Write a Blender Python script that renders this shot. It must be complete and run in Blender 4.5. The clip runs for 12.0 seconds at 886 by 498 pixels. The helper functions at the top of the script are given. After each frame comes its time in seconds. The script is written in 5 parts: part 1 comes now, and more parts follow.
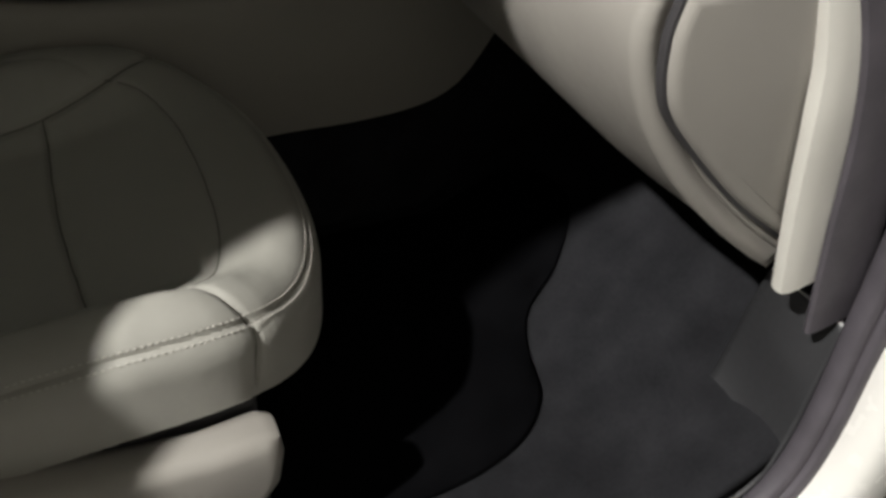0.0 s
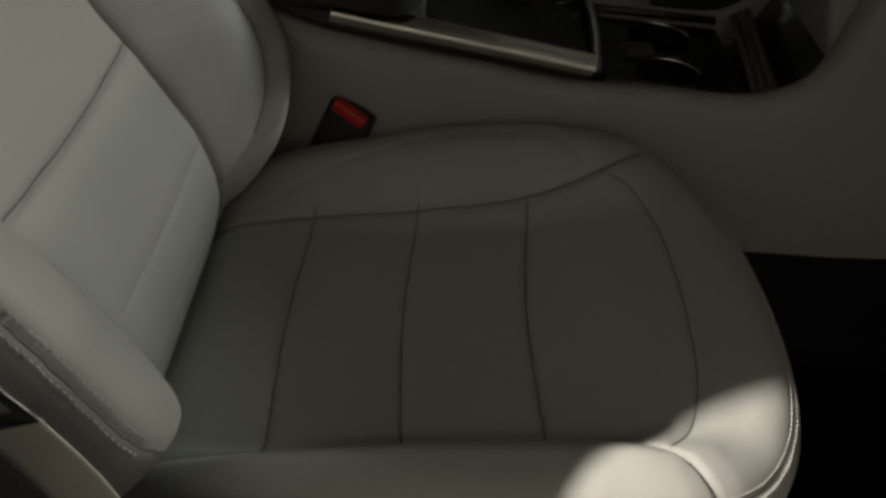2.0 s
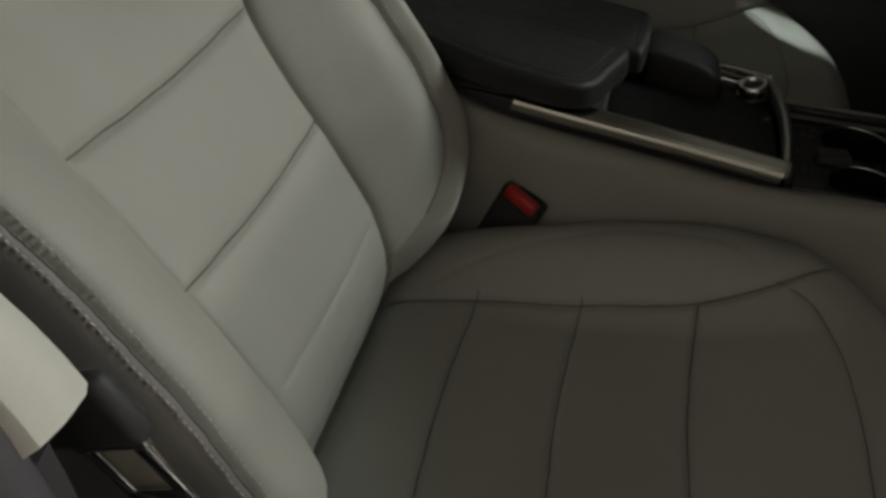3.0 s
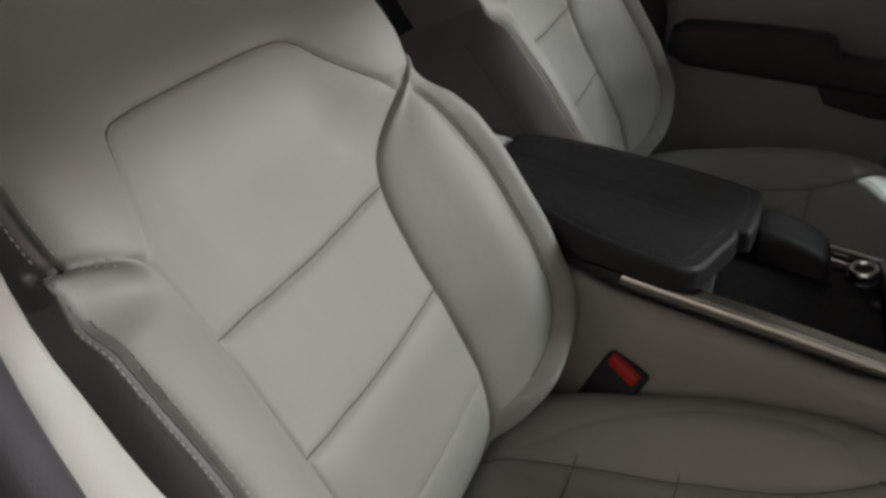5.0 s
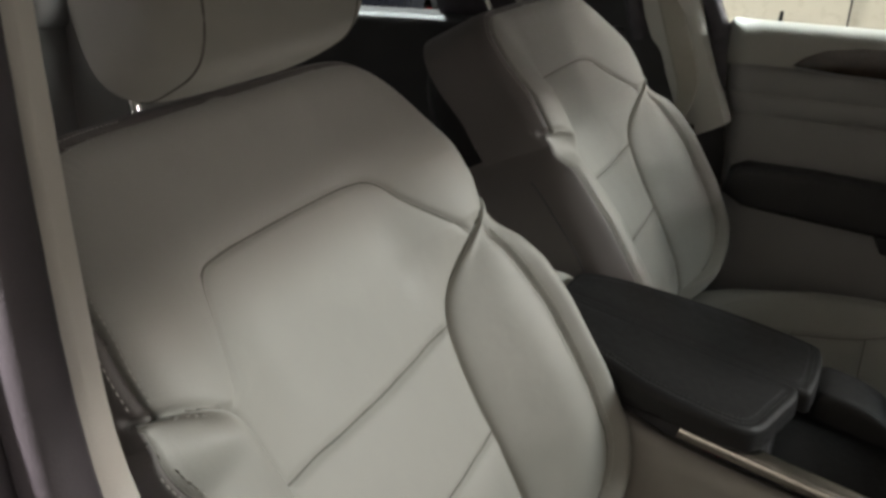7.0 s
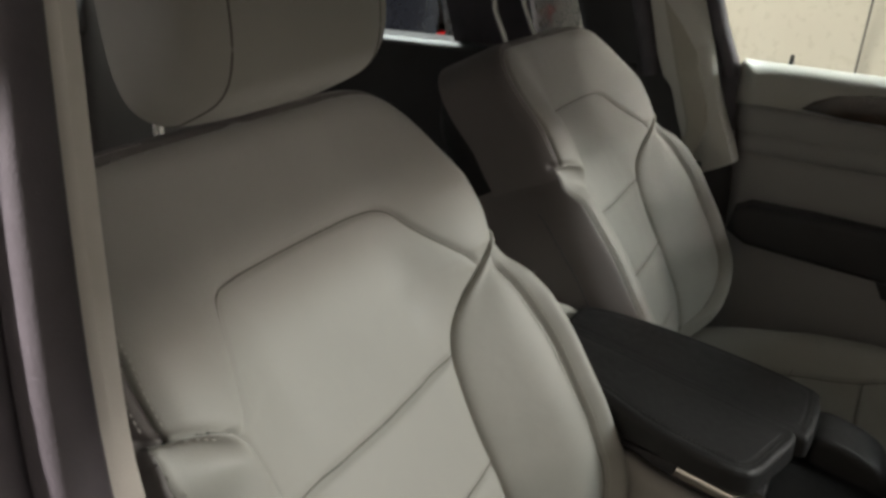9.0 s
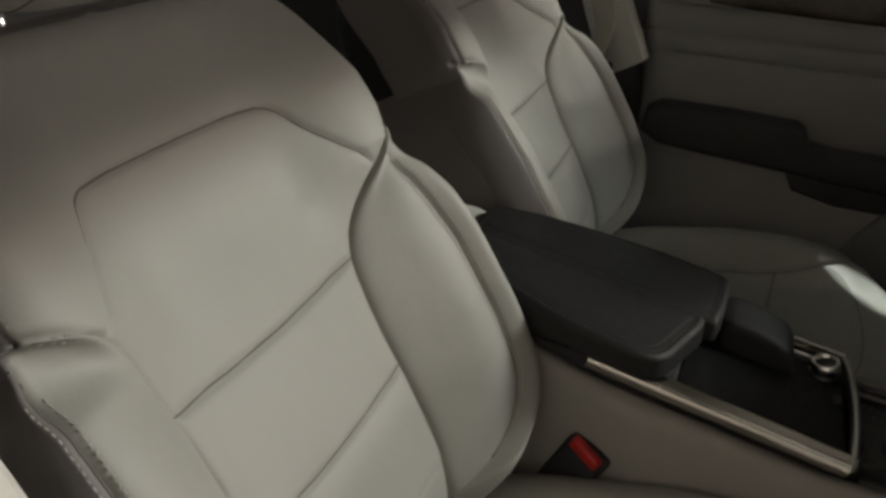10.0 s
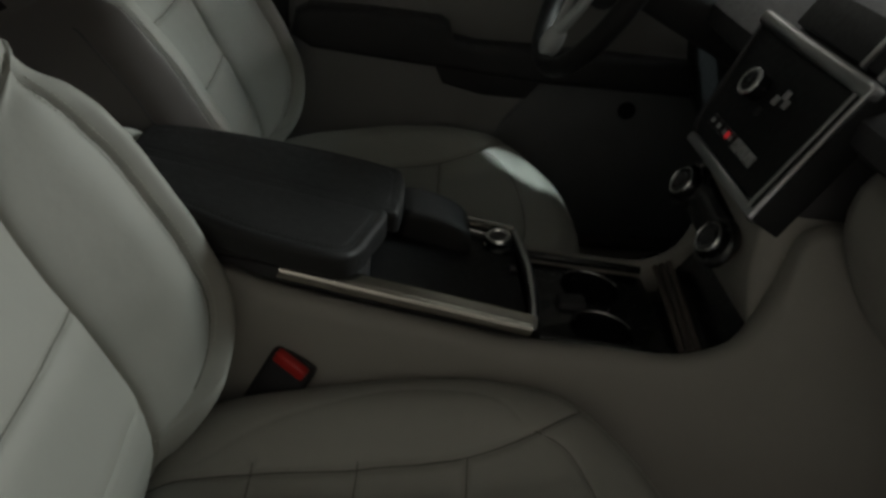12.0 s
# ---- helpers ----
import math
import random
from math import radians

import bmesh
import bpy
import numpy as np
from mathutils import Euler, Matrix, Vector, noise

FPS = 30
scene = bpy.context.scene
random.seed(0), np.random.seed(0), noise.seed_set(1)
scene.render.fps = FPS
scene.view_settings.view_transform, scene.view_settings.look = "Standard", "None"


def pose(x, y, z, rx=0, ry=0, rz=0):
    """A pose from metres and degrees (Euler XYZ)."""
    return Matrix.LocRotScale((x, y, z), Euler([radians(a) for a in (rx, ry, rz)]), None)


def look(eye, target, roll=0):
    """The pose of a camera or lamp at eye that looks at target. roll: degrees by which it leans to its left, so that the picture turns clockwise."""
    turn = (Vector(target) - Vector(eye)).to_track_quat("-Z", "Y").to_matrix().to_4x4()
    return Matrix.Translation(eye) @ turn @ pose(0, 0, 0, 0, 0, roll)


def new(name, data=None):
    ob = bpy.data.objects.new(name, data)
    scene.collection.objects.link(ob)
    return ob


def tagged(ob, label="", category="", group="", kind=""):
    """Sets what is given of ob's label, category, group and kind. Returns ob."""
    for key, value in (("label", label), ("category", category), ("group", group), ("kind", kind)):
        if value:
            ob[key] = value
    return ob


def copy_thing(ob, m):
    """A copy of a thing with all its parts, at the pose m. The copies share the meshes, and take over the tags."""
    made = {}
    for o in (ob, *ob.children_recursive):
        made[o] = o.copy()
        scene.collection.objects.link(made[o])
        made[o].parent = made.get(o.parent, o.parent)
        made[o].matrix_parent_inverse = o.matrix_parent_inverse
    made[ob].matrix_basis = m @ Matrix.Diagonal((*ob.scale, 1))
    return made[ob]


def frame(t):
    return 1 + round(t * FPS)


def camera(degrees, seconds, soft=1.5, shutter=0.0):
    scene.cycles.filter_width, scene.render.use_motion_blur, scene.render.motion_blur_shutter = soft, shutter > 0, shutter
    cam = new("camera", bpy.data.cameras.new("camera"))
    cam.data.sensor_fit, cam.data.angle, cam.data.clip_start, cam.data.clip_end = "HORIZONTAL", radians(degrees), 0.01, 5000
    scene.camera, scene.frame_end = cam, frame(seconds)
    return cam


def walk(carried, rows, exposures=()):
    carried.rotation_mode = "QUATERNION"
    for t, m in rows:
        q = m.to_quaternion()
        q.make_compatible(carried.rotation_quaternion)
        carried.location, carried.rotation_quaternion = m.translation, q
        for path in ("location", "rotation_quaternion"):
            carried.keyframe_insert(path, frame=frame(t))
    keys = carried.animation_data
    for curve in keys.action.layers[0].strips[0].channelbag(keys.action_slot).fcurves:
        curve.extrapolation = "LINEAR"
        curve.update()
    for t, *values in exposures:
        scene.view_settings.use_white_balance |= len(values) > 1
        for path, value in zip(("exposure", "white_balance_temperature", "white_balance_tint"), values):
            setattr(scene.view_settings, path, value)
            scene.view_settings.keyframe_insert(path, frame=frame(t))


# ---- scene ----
cam = camera(54.56, 12.0, soft=3.3)
PATH = [
    (0.0, pose(0.3573, -0.7451, 1.3167, 48.744, -3.684, -25.485)),
    (0.3, pose(0.3834, -0.7280, 1.3574, 48.115, -2.214, -17.939)),
    (0.5, pose(0.3757, -0.7201, 1.3508, 48.459, -1.006, -13.580)),
    (1.0, pose(0.3581, -0.6768, 1.3595, 48.390, -0.081, -3.833)),
    (1.5, pose(0.3145, -0.6388, 1.3465, 49.320, 0.067, -0.184)),
    (2.0, pose(0.2543, -0.5957, 1.3225, 50.184, -0.820, 1.347)),
    (2.5, pose(0.2556, -0.5824, 1.3298, 52.184, -0.125, 7.838)),
    (3.0, pose(0.2453, -0.5709, 1.3409, 54.234, 0.992, 13.157)),
    (3.5, pose(0.2461, -0.5615, 1.3697, 55.484, 2.126, 17.860)),
    (5.5, pose(0.2400, -0.5850, 1.4603, 63.830, 0.118, 22.010)),
    (6.0, pose(0.2204, -0.5861, 1.4843, 66.574, -1.264, 23.263)),
    (6.5, pose(0.2122, -0.5852, 1.4853, 67.051, -1.146, 24.401)),
    (8.5, pose(0.1905, -0.5916, 1.5015, 67.581, -4.402, 26.879)),
    (8.7, pose(0.1965, -0.5955, 1.5052, 68.162, -4.706, 26.913)),
    (9.0, pose(0.2000, -0.5946, 1.5012, 68.107, -4.199, 26.082)),
    (9.5, pose(0.2071, -0.5894, 1.4824, 66.135, -3.627, 24.584)),
    (10.0, pose(0.2314, -0.5625, 1.4567, 63.929, -2.934, 20.807)),
    (10.5, pose(0.2251, -0.5494, 1.4455, 62.681, -2.769, 14.781)),
    (11.0, pose(0.2080, -0.5506, 1.4363, 60.728, -4.288, 5.114)),
    (11.3, pose(0.2086, -0.5564, 1.4354, 61.804, -3.750, 1.686)),
    (11.5, pose(0.2158, -0.5579, 1.4363, 61.122, -3.852, 0.233)),
    (12.0, pose(0.2170, -0.5406, 1.4239, 60.491, -5.545, -2.428)),
]
EXPOSURES = [(0, -1.05, 6350, 7), (1.0, -0.95, 6500, 8), (1.5, -0.8, 6550, 10), (2.5, -0.58, 6600, 8), (3.5, -0.2, 6550, 13), (5.5, 0.28, 6250, 18), (6.0, 0.34, 6450, 17), (8.5, 0.3, 6550, 15), (9.5, 0.2, 6700, 15), (10.5, -0.02, 6800, 15), (11.5, -0.35, 6400, 13), (12, -0.57, 6250, 8)]
walk(cam, PATH, EXPOSURES)

# ---- world and lamps ----
# x runs to the front of the car, y to its left side, z up; the passenger seat's middle is y = 0, the car's middle y = 0.39
MID = 0.39
FLOOR = 0.45
world = bpy.data.worlds.new("world")
scene.world = world
world.use_nodes = True
world.node_tree.nodes["Background"].inputs["Color"].default_value = (0.80, 0.88, 1.0, 1)
world.node_tree.nodes["Background"].inputs["Strength"].default_value = 0.003


def area_lamp(name, eye, target, size, size_y, watts, colour):
    data = bpy.data.lights.new(name, "AREA")
    data.shape, data.size, data.size_y, data.energy, data.color = "RECTANGLE", size, size_y, watts, colour
    ob = new(name, data)
    ob.matrix_world = look(eye, target)
    return ob


def spot_lamp(name, eye, target, degrees, radius, watts, colour):
    data = bpy.data.lights.new(name, "SPOT")
    data.spot_size, data.spot_blend, data.shadow_soft_size, data.energy, data.color = radians(degrees), 0.2, radius, watts, colour
    ob = new(name, data)
    ob.matrix_world = look(eye, target)
    return ob


# unseen hall lamps: one behind each car side, tubes ahead of the windscreen
spot_lamp("hall_spot_right", (-2.24, -1.22, 3.99), (0.43, -0.193, 0.78), 52, 0.045, 2880, (1.0, 0.95, 0.90))
spot_lamp("hall_spot_left", (-3.80, 2.89, 5.87), (0.43, 0.95, 0.79), 36, 0.07, 3380, (0.86, 1.0, 0.95))
area_lamp("hall_tube_front", (4.6, 2.1, 3.72), (-0.15, 0.25, 1.1), 1.4, 0.3, 124, (0.88, 1.0, 0.95))
area_lamp("hall_tube_far", (5.0, 2.9, 3.60), (-0.15, 0.4, 1.1), 1.2, 0.3, 95, (1.0, 0.96, 0.86))
# added fill: lights the front wall, which brightens the cabin by bounce
area_lamp("fill_front_wall", (6.2, 0.5, 4.0), (8.0, 0.5, 2.0), 2.4, 0.3, 35, (1.0, 0.97, 0.90))
# added fill: bounced off the right wall onto pillar and seat flank
area_lamp("fill_right_wall", (-0.2, -3.3, 4.0), (-0.2, -5.0, 1.9), 2.4, 0.3, 125, (1.0, 0.93, 0.84))
# added fill, low enough to pass under the roof onto the headrests
area_lamp("fill_headrest", (7.7, 0.9, 3.35), (-0.25, 0.3, 1.35), 1.4, 0.2, 80, (1.0, 0.97, 0.92))
# added fill over the roof, brightening the parked car beside the driver door
area_lamp("fill_parked_car", (-1.2, 0.7, 4.0), (-0.2, 2.4, 1.0), 1.6, 0.4, 140, (1.0, 0.96, 0.84))

# ---- materials ----


def material(name, colour, rough=0.5, metal=0.0, vary=0.12, vary_scale=6.0, grain=0.0, grain_scale=400.0, kind="noise", coat=0.0, rough_vary=0.08, fine=0.0, gloss=0.5):
    """A painted, cast or sewn surface: two scales of colour change, uneven gloss and a fine relief."""
    m = bpy.data.materials.new(name)
    m.use_nodes = True
    nt = m.node_tree
    b = nt.nodes["Principled BSDF"]
    b.inputs["Metallic"].default_value = metal
    b.inputs["Coat Weight"].default_value = coat
    b.inputs["Specular IOR Level"].default_value = gloss
    co = nt.nodes.new("ShaderNodeTexCoord")
    n1 = nt.nodes.new("ShaderNodeTexNoise")
    n1.inputs["Scale"].default_value, n1.inputs["Detail"].default_value = vary_scale, 5
    n2 = nt.nodes.new("ShaderNodeTexNoise")
    n2.inputs["Scale"].default_value, n2.inputs["Detail"].default_value = vary_scale * 14, 3
    nt.links.new(co.outputs["Object"], n1.inputs["Vector"])
    nt.links.new(co.outputs["Object"], n2.inputs["Vector"])
    mix = nt.nodes.new("ShaderNodeMath")
    mix.operation = "MULTIPLY_ADD"
    mix.inputs[1].default_value = 0.35
    nt.links.new(n2.outputs["Fac"], mix.inputs[0])
    nt.links.new(n1.outputs["Fac"], mix.inputs[2])
    ramp = nt.nodes.new("ShaderNodeMapRange")
    ramp.inputs["From Min"].default_value, ramp.inputs["From Max"].default_value = 0.40, 0.95
    ramp.inputs["To Min"].default_value, ramp.inputs["To Max"].default_value = 1 - vary, 1 + vary
    nt.links.new(mix.outputs[0], ramp.inputs["Value"])
    col = nt.nodes.new("ShaderNodeVectorMath")
    col.operation = "SCALE"
    col.inputs[0].default_value = colour
    nt.links.new(ramp.outputs[0], col.inputs["Scale"])
    nt.links.new(col.outputs[0], b.inputs["Base Color"])
    rr = nt.nodes.new("ShaderNodeMapRange")
    rr.inputs["From Min"].default_value, rr.inputs["From Max"].default_value = 0.3, 0.7
    rr.inputs["To Min"].default_value, rr.inputs["To Max"].default_value = max(0.02, rough - rough_vary), min(1, rough + rough_vary)
    nt.links.new(n2.outputs["Fac"], rr.inputs["Value"])
    nt.links.new(rr.outputs[0], b.inputs["Roughness"])
    if grain:
        if kind == "hide":
            g = nt.nodes.new("ShaderNodeTexVoronoi")
            g.feature = "SMOOTH_F1"
            g.inputs["Scale"].default_value = grain_scale
            out = g.outputs["Distance"]
        else:
            g = nt.nodes.new("ShaderNodeTexNoise")
            g.inputs["Scale"].default_value, g.inputs["Detail"].default_value = grain_scale, 4
            out = g.outputs["Fac"]
        nt.links.new(co.outputs["Object"], g.inputs["Vector"])
        bump = nt.nodes.new("ShaderNodeBump")
        bump.inputs["Strength"].default_value, bump.inputs["Distance"].default_value = grain, 0.001
        nt.links.new(out, bump.inputs["Height"])
        last = bump
        if fine:
            w = nt.nodes.new("ShaderNodeTexNoise")
            w.inputs["Scale"].default_value, w.inputs["Detail"].default_value = 22, 3
            nt.links.new(co.outputs["Object"], w.inputs["Vector"])
            last = nt.nodes.new("ShaderNodeBump")
            last.inputs["Strength"].default_value, last.inputs["Distance"].default_value = fine, 0.006
            nt.links.new(w.outputs["Fac"], last.inputs["Height"])
            nt.links.new(bump.outputs[0], last.inputs["Normal"])
        nt.links.new(last.outputs[0], b.inputs["Normal"])
    return m


LEATHER = material("seat_leather", (0.34, 0.33, 0.297), 0.60, vary=0.07, vary_scale=5, grain=0.12, grain_scale=760, kind="hide", fine=0.18)
# darker copy of the seat leather, with the flanks' shade in its colour
LEATHER_SHADED = material("seat_leather_shaded", (0.155, 0.139, 0.131), 0.60, vary=0.07, vary_scale=5, grain=0.12, grain_scale=760, kind="hide", fine=0.12)
BLACK_LEATHER = material("black_leather", (0.019, 0.0182, 0.0186), 0.52, vary=0.2, vary_scale=8, grain=0.4, grain_scale=700, kind="hide", fine=0.2, gloss=0.3)
THREAD = material("thread", (0.46, 0.44, 0.40), 0.8, vary=0.15, vary_scale=40)
DARK_THREAD = material("grey_thread", (0.10, 0.10, 0.10), 0.8, vary=0.15, vary_scale=40)
# for strips laid in the seam grooves, dark in place of the shade there
SEAM_SHADE = material("seam_shade_strip", (0.145, 0.137, 0.123), 0.9, vary=0.15, vary_scale=40)
CREAM = material("grey_beige_plastic", (0.30, 0.281, 0.255), 0.55, vary=0.06, vary_scale=7, grain=0.3, grain_scale=900)
PALE = material("pale_trim_plastic", (0.60, 0.578, 0.53), 0.55, vary=0.05, vary_scale=7, grain=0.3, grain_scale=900)
SILL_GREY = material("sill_plastic", (0.027, 0.027, 0.029), 0.6, vary=0.12, vary_scale=9, grain=0.5, grain_scale=700)
DOOR_PALE = material("door_pale_leather", (0.40, 0.385, 0.35), 0.55, vary=0.06, vary_scale=7, grain=0.3, grain_scale=800, kind="hide")
DOOR_GREY = material("door_soft_plastic", (0.27, 0.258, 0.25), 0.55, vary=0.07, vary_scale=7, grain=0.35, grain_scale=800, kind="hide")
BLACK = material("black_plastic", (0.038, 0.036, 0.038), 0.55, vary=0.2, vary_scale=9, grain=0.3, grain_scale=900, gloss=0.35)
MATTE_BLACK = material("matte_black_panel", (0.010, 0.010, 0.0105), 0.5, vary=0.15, vary_scale=9, gloss=0.25)
GLOSS_BLACK = material("piano_black", (0.011, 0.011, 0.012), 0.24, vary=0.15, vary_scale=9, rough_vary=0.04, coat=0.3)
RUBBER = material("door_seal_rubber", (0.070, 0.062, 0.072), 0.6, vary=0.2, vary_scale=30, grain=0.3, grain_scale=600)
CARPET = material("black_carpet", (0.020, 0.020, 0.022), 0.95, vary=0.35, vary_scale=14, grain=1.0, grain_scale=900, gloss=0.0)
# near-black mat colour that holds the footwell's shade
MAT_SHADE = material("floor_mat_shade", (0.0035, 0.0035, 0.004), 0.95, vary=0.35, vary_scale=14, grain=1.0, grain_scale=900, gloss=0.0)
ALUMINIUM = material("brushed_aluminium", (0.55, 0.52, 0.475), 0.20, metal=1.0, vary=0.01, vary_scale=3, rough_vary=0.004)
CHROME = material("chrome", (0.78, 0.78, 0.78), 0.12, metal=1.0, vary=0.02, vary_scale=6, rough_vary=0.02)
STEEL = material("satin_steel", (0.55, 0.55, 0.56), 0.30, metal=1.0, vary=0.03, vary_scale=6, rough_vary=0.02)
SILVER = material("silver_paint", (0.72, 0.74, 0.75), 0.32, metal=0.25, vary=0.02, vary_scale=6, rough_vary=0.03)
RED = material("red_release_button", (0.50, 0.022, 0.018), 0.38, vary=0.08, vary_scale=60)
WEBBING = material("beige_belt_webbing", (0.42, 0.39, 0.33), 0.8, vary=0.10, vary_scale=12, grain=0.5, grain_scale=700)
HEADLINER = material("headliner_cloth", (0.25, 0.24, 0.22), 0.9, vary=0.06, vary_scale=9, grain=0.4, grain_scale=600)
BODY_WHITE = material("white_car_paint", (0.78, 0.76, 0.72), 0.25, vary=0.03, vary_scale=3, coat=0.6, rough_vary=0.05)
PARKED_WHITE = material("cream_white_car_paint", (0.56, 0.53, 0.45), 0.30, vary=0.03, vary_scale=3, coat=0.5, rough_vary=0.05)
BODY_SILVER = material("silver_car_paint", (0.34, 0.335, 0.315), 0.28, metal=0.3, vary=0.04, vary_scale=3, coat=0.5)
CONCRETE = material("hall_concrete", (0.16, 0.155, 0.145), 0.75, vary=0.2, vary_scale=1.5, grain=0.4, grain_scale=60)
PLASTER = material("hall_plaster", (0.30, 0.29, 0.26), 0.85, vary=0.1, vary_scale=1.2, grain=0.3, grain_scale=80)
DARK_WALL = material("hall_dark_wall", (0.10, 0.10, 0.11), 0.85, vary=0.2, vary_scale=1.2, grain=0.3, grain_scale=80)
TYRE = material("tyre_rubber", (0.02, 0.02, 0.02), 0.8, vary=0.2, vary_scale=20, grain=0.4, grain_scale=200)
TAIL_RED = material("tail_lamp_plastic", (0.42, 0.01, 0.012), 0.15, vary=0.1, vary_scale=20, coat=0.5)
WALNUT = material("dark_walnut", (0.035, 0.022, 0.016), 0.22, vary=0.4, vary_scale=20, coat=0.4)
SLAT_BROWN = material("brown_rolled_slat", (0.085, 0.068, 0.058), 0.4, vary=0.25, vary_scale=30)
POCKET = material("dark_door_plastic", (0.15, 0.152, 0.155), 0.6, vary=0.15, vary_scale=9, grain=0.3, grain_scale=800)
NAVY = material("dark_blue_car_paint", (0.012, 0.014, 0.022), 0.3, vary=0.05, vary_scale=3, coat=0.5)
LEGEND = material("button_legend_grey", (0.42, 0.42, 0.42), 0.5, vary=0.1, vary_scale=60)

GLASS = bpy.data.materials.new("window_glass")
GLASS.use_nodes = True
_b = GLASS.node_tree.nodes["Principled BSDF"]
_b.inputs["Base Color"].default_value = (0.93, 0.96, 0.94, 1)
_b.inputs["Roughness"].default_value = 0.02
_b.inputs["Transmission Weight"].default_value = 1.0
_b.inputs["IOR"].default_value = 1.05

LED = bpy.data.materials.new("red_button_lamp")
LED.use_nodes = True
_b = LED.node_tree.nodes["Principled BSDF"]
_b.inputs["Base Color"].default_value = (0.5, 0.01, 0.01, 1)
_b.inputs["Emission Color"].default_value = (1.0, 0.05, 0.06, 1)
_b.inputs["Emission Strength"].default_value = 0.28

# ---- building helpers ----


def thing(name, base, label, category, group="", kind=""):
    """An Empty at the thing's base, under which its parts hang."""
    ob = new(name)
    ob.location = base
    return tagged(ob, label, category, group, kind)


def root_of(ob):
    while ob.parent:
        ob = ob.parent
    return ob


def part(name, geo, mat, parent=None, label="", smooth=True, angle=40):
    """One mesh object, from a bmesh or (vertices, faces) in world metres, under a thing or a part."""
    me = bpy.data.meshes.new(name)
    base = Vector(root_of(parent).location) if parent else Vector((0, 0, 0))
    if isinstance(geo, bmesh.types.BMesh):
        bmesh.ops.translate(geo, verts=geo.verts, vec=-base)
        geo.to_mesh(me)
        geo.free()
    else:
        vs, fs = geo
        me.from_pydata((np.asarray(vs, float) - np.array(base)).tolist(), [], [list(map(int, q)) for q in fs])
    if smooth:
        me.shade_smooth()
        if angle < 180:
            me.set_sharp_from_angle(angle=radians(angle))
    me.materials.append(mat)
    ob = new(name, me)
    ob.parent = parent
    if label:
        ob["label"] = label
    return ob


def solid(name, geo, mat, label, category, group="", kind="", **kw):
    """A thing that is one mesh."""
    return tagged(part(name, geo, mat, **kw), label, category, group, kind)


def box(lo, hi, bevel=0.004, segs=3):
    bm = bmesh.new()
    bmesh.ops.create_cube(bm, size=1)
    lo, hi = Vector(lo), Vector(hi)
    d = hi - lo
    for v in bm.verts:
        v.co = Vector((v.co[i] * d[i] for i in range(3))) + (lo + hi) / 2
    if bevel:
        bmesh.ops.bevel(bm, geom=bm.edges[:], offset=min(bevel, min(d) * 0.45), segments=segs, profile=0.5, affect="EDGES")
    return bm


def prism(points, axis, lo, hi, bevel=0.004, segs=3):
    """A flat outline given in the two other axes, carried from lo to hi along an axis, with rounded edges."""
    bm = bmesh.new()
    i = "xyz".index(axis)

    def at(p, h):
        c = list(p)
        c.insert(i, h)
        return c
    a = [bm.verts.new(at(p, lo)) for p in points]
    b = [bm.verts.new(at(p, hi)) for p in points]
    n = len(points)
    bm.faces.new(a)
    bm.faces.new(b[::-1])
    for k in range(n):
        bm.faces.new((a[k], b[k], b[(k + 1) % n], a[(k + 1) % n]))
    bmesh.ops.recalc_face_normals(bm, faces=bm.faces)
    if bevel:
        caps = [e for e in bm.edges if all(v in a for v in e.verts) or all(v in b for v in e.verts)]
        bmesh.ops.bevel(bm, geom=caps, offset=bevel, segments=segs, profile=0.5, affect="EDGES")
    return bm


def spline(points, n=60):
    """A smooth line of n points through the given ones (any number of axes)."""
    p = np.asarray(points, float)
    p = np.vstack([2 * p[0] - p[1], p, 2 * p[-1] - p[-2]])
    m = len(p) - 3
    t = np.linspace(0, m, n)
    k = np.minimum(t.astype(int), m - 1)
    u = (t - k)[:, None]
    a, b, c, d = p[k], p[k + 1], p[k + 2], p[k + 3]
    q = 0.5 * (2 * b + (c - a) * u + (2 * a - 5 * b + 4 * c - d) * u ** 2 + (3 * b - a - 3 * c + d) * u ** 3)
    # even steps
    s = np.concatenate([[0], np.cumsum(np.linalg.norm(np.diff(q, axis=0), axis=1))])
    e = np.linspace(0, s[-1], n)
    return np.stack([np.interp(e, s, q[:, j]) for j in range(q.shape[1])], 1)


def tube(line, radius, segs=10, flat=1.0, up=(0, 0, 1), ends=True):
    """A round (or flattened) rod along a line."""
    line = np.asarray(line, float)
    t = np.gradient(line, axis=0)
    t /= np.linalg.norm(t, axis=1)[:, None]
    up = np.asarray(up, float)
    s = np.cross(t, up)
    s /= np.linalg.norm(s, axis=1)[:, None] + 1e-9
    u = np.cross(s, t)
    r = np.broadcast_to(np.asarray(radius, float), (len(line),))
    a = np.linspace(0, 2 * np.pi, segs, endpoint=False)
    v = line[:, None] + r[:, None, None] * (np.cos(a)[None, :, None] * s[:, None] + flat * np.sin(a)[None, :, None] * u[:, None])
    vs = v.reshape(-1, 3)
    fs = [(i * segs + j, i * segs + (j + 1) % segs, (i + 1) * segs + (j + 1) % segs, (i + 1) * segs + j) for i in range(len(line) - 1) for j in range(segs)]
    if ends:
        fs += [tuple(range(segs))[::-1], tuple((len(line) - 1) * segs + j for j in range(segs))]
    return vs, fs


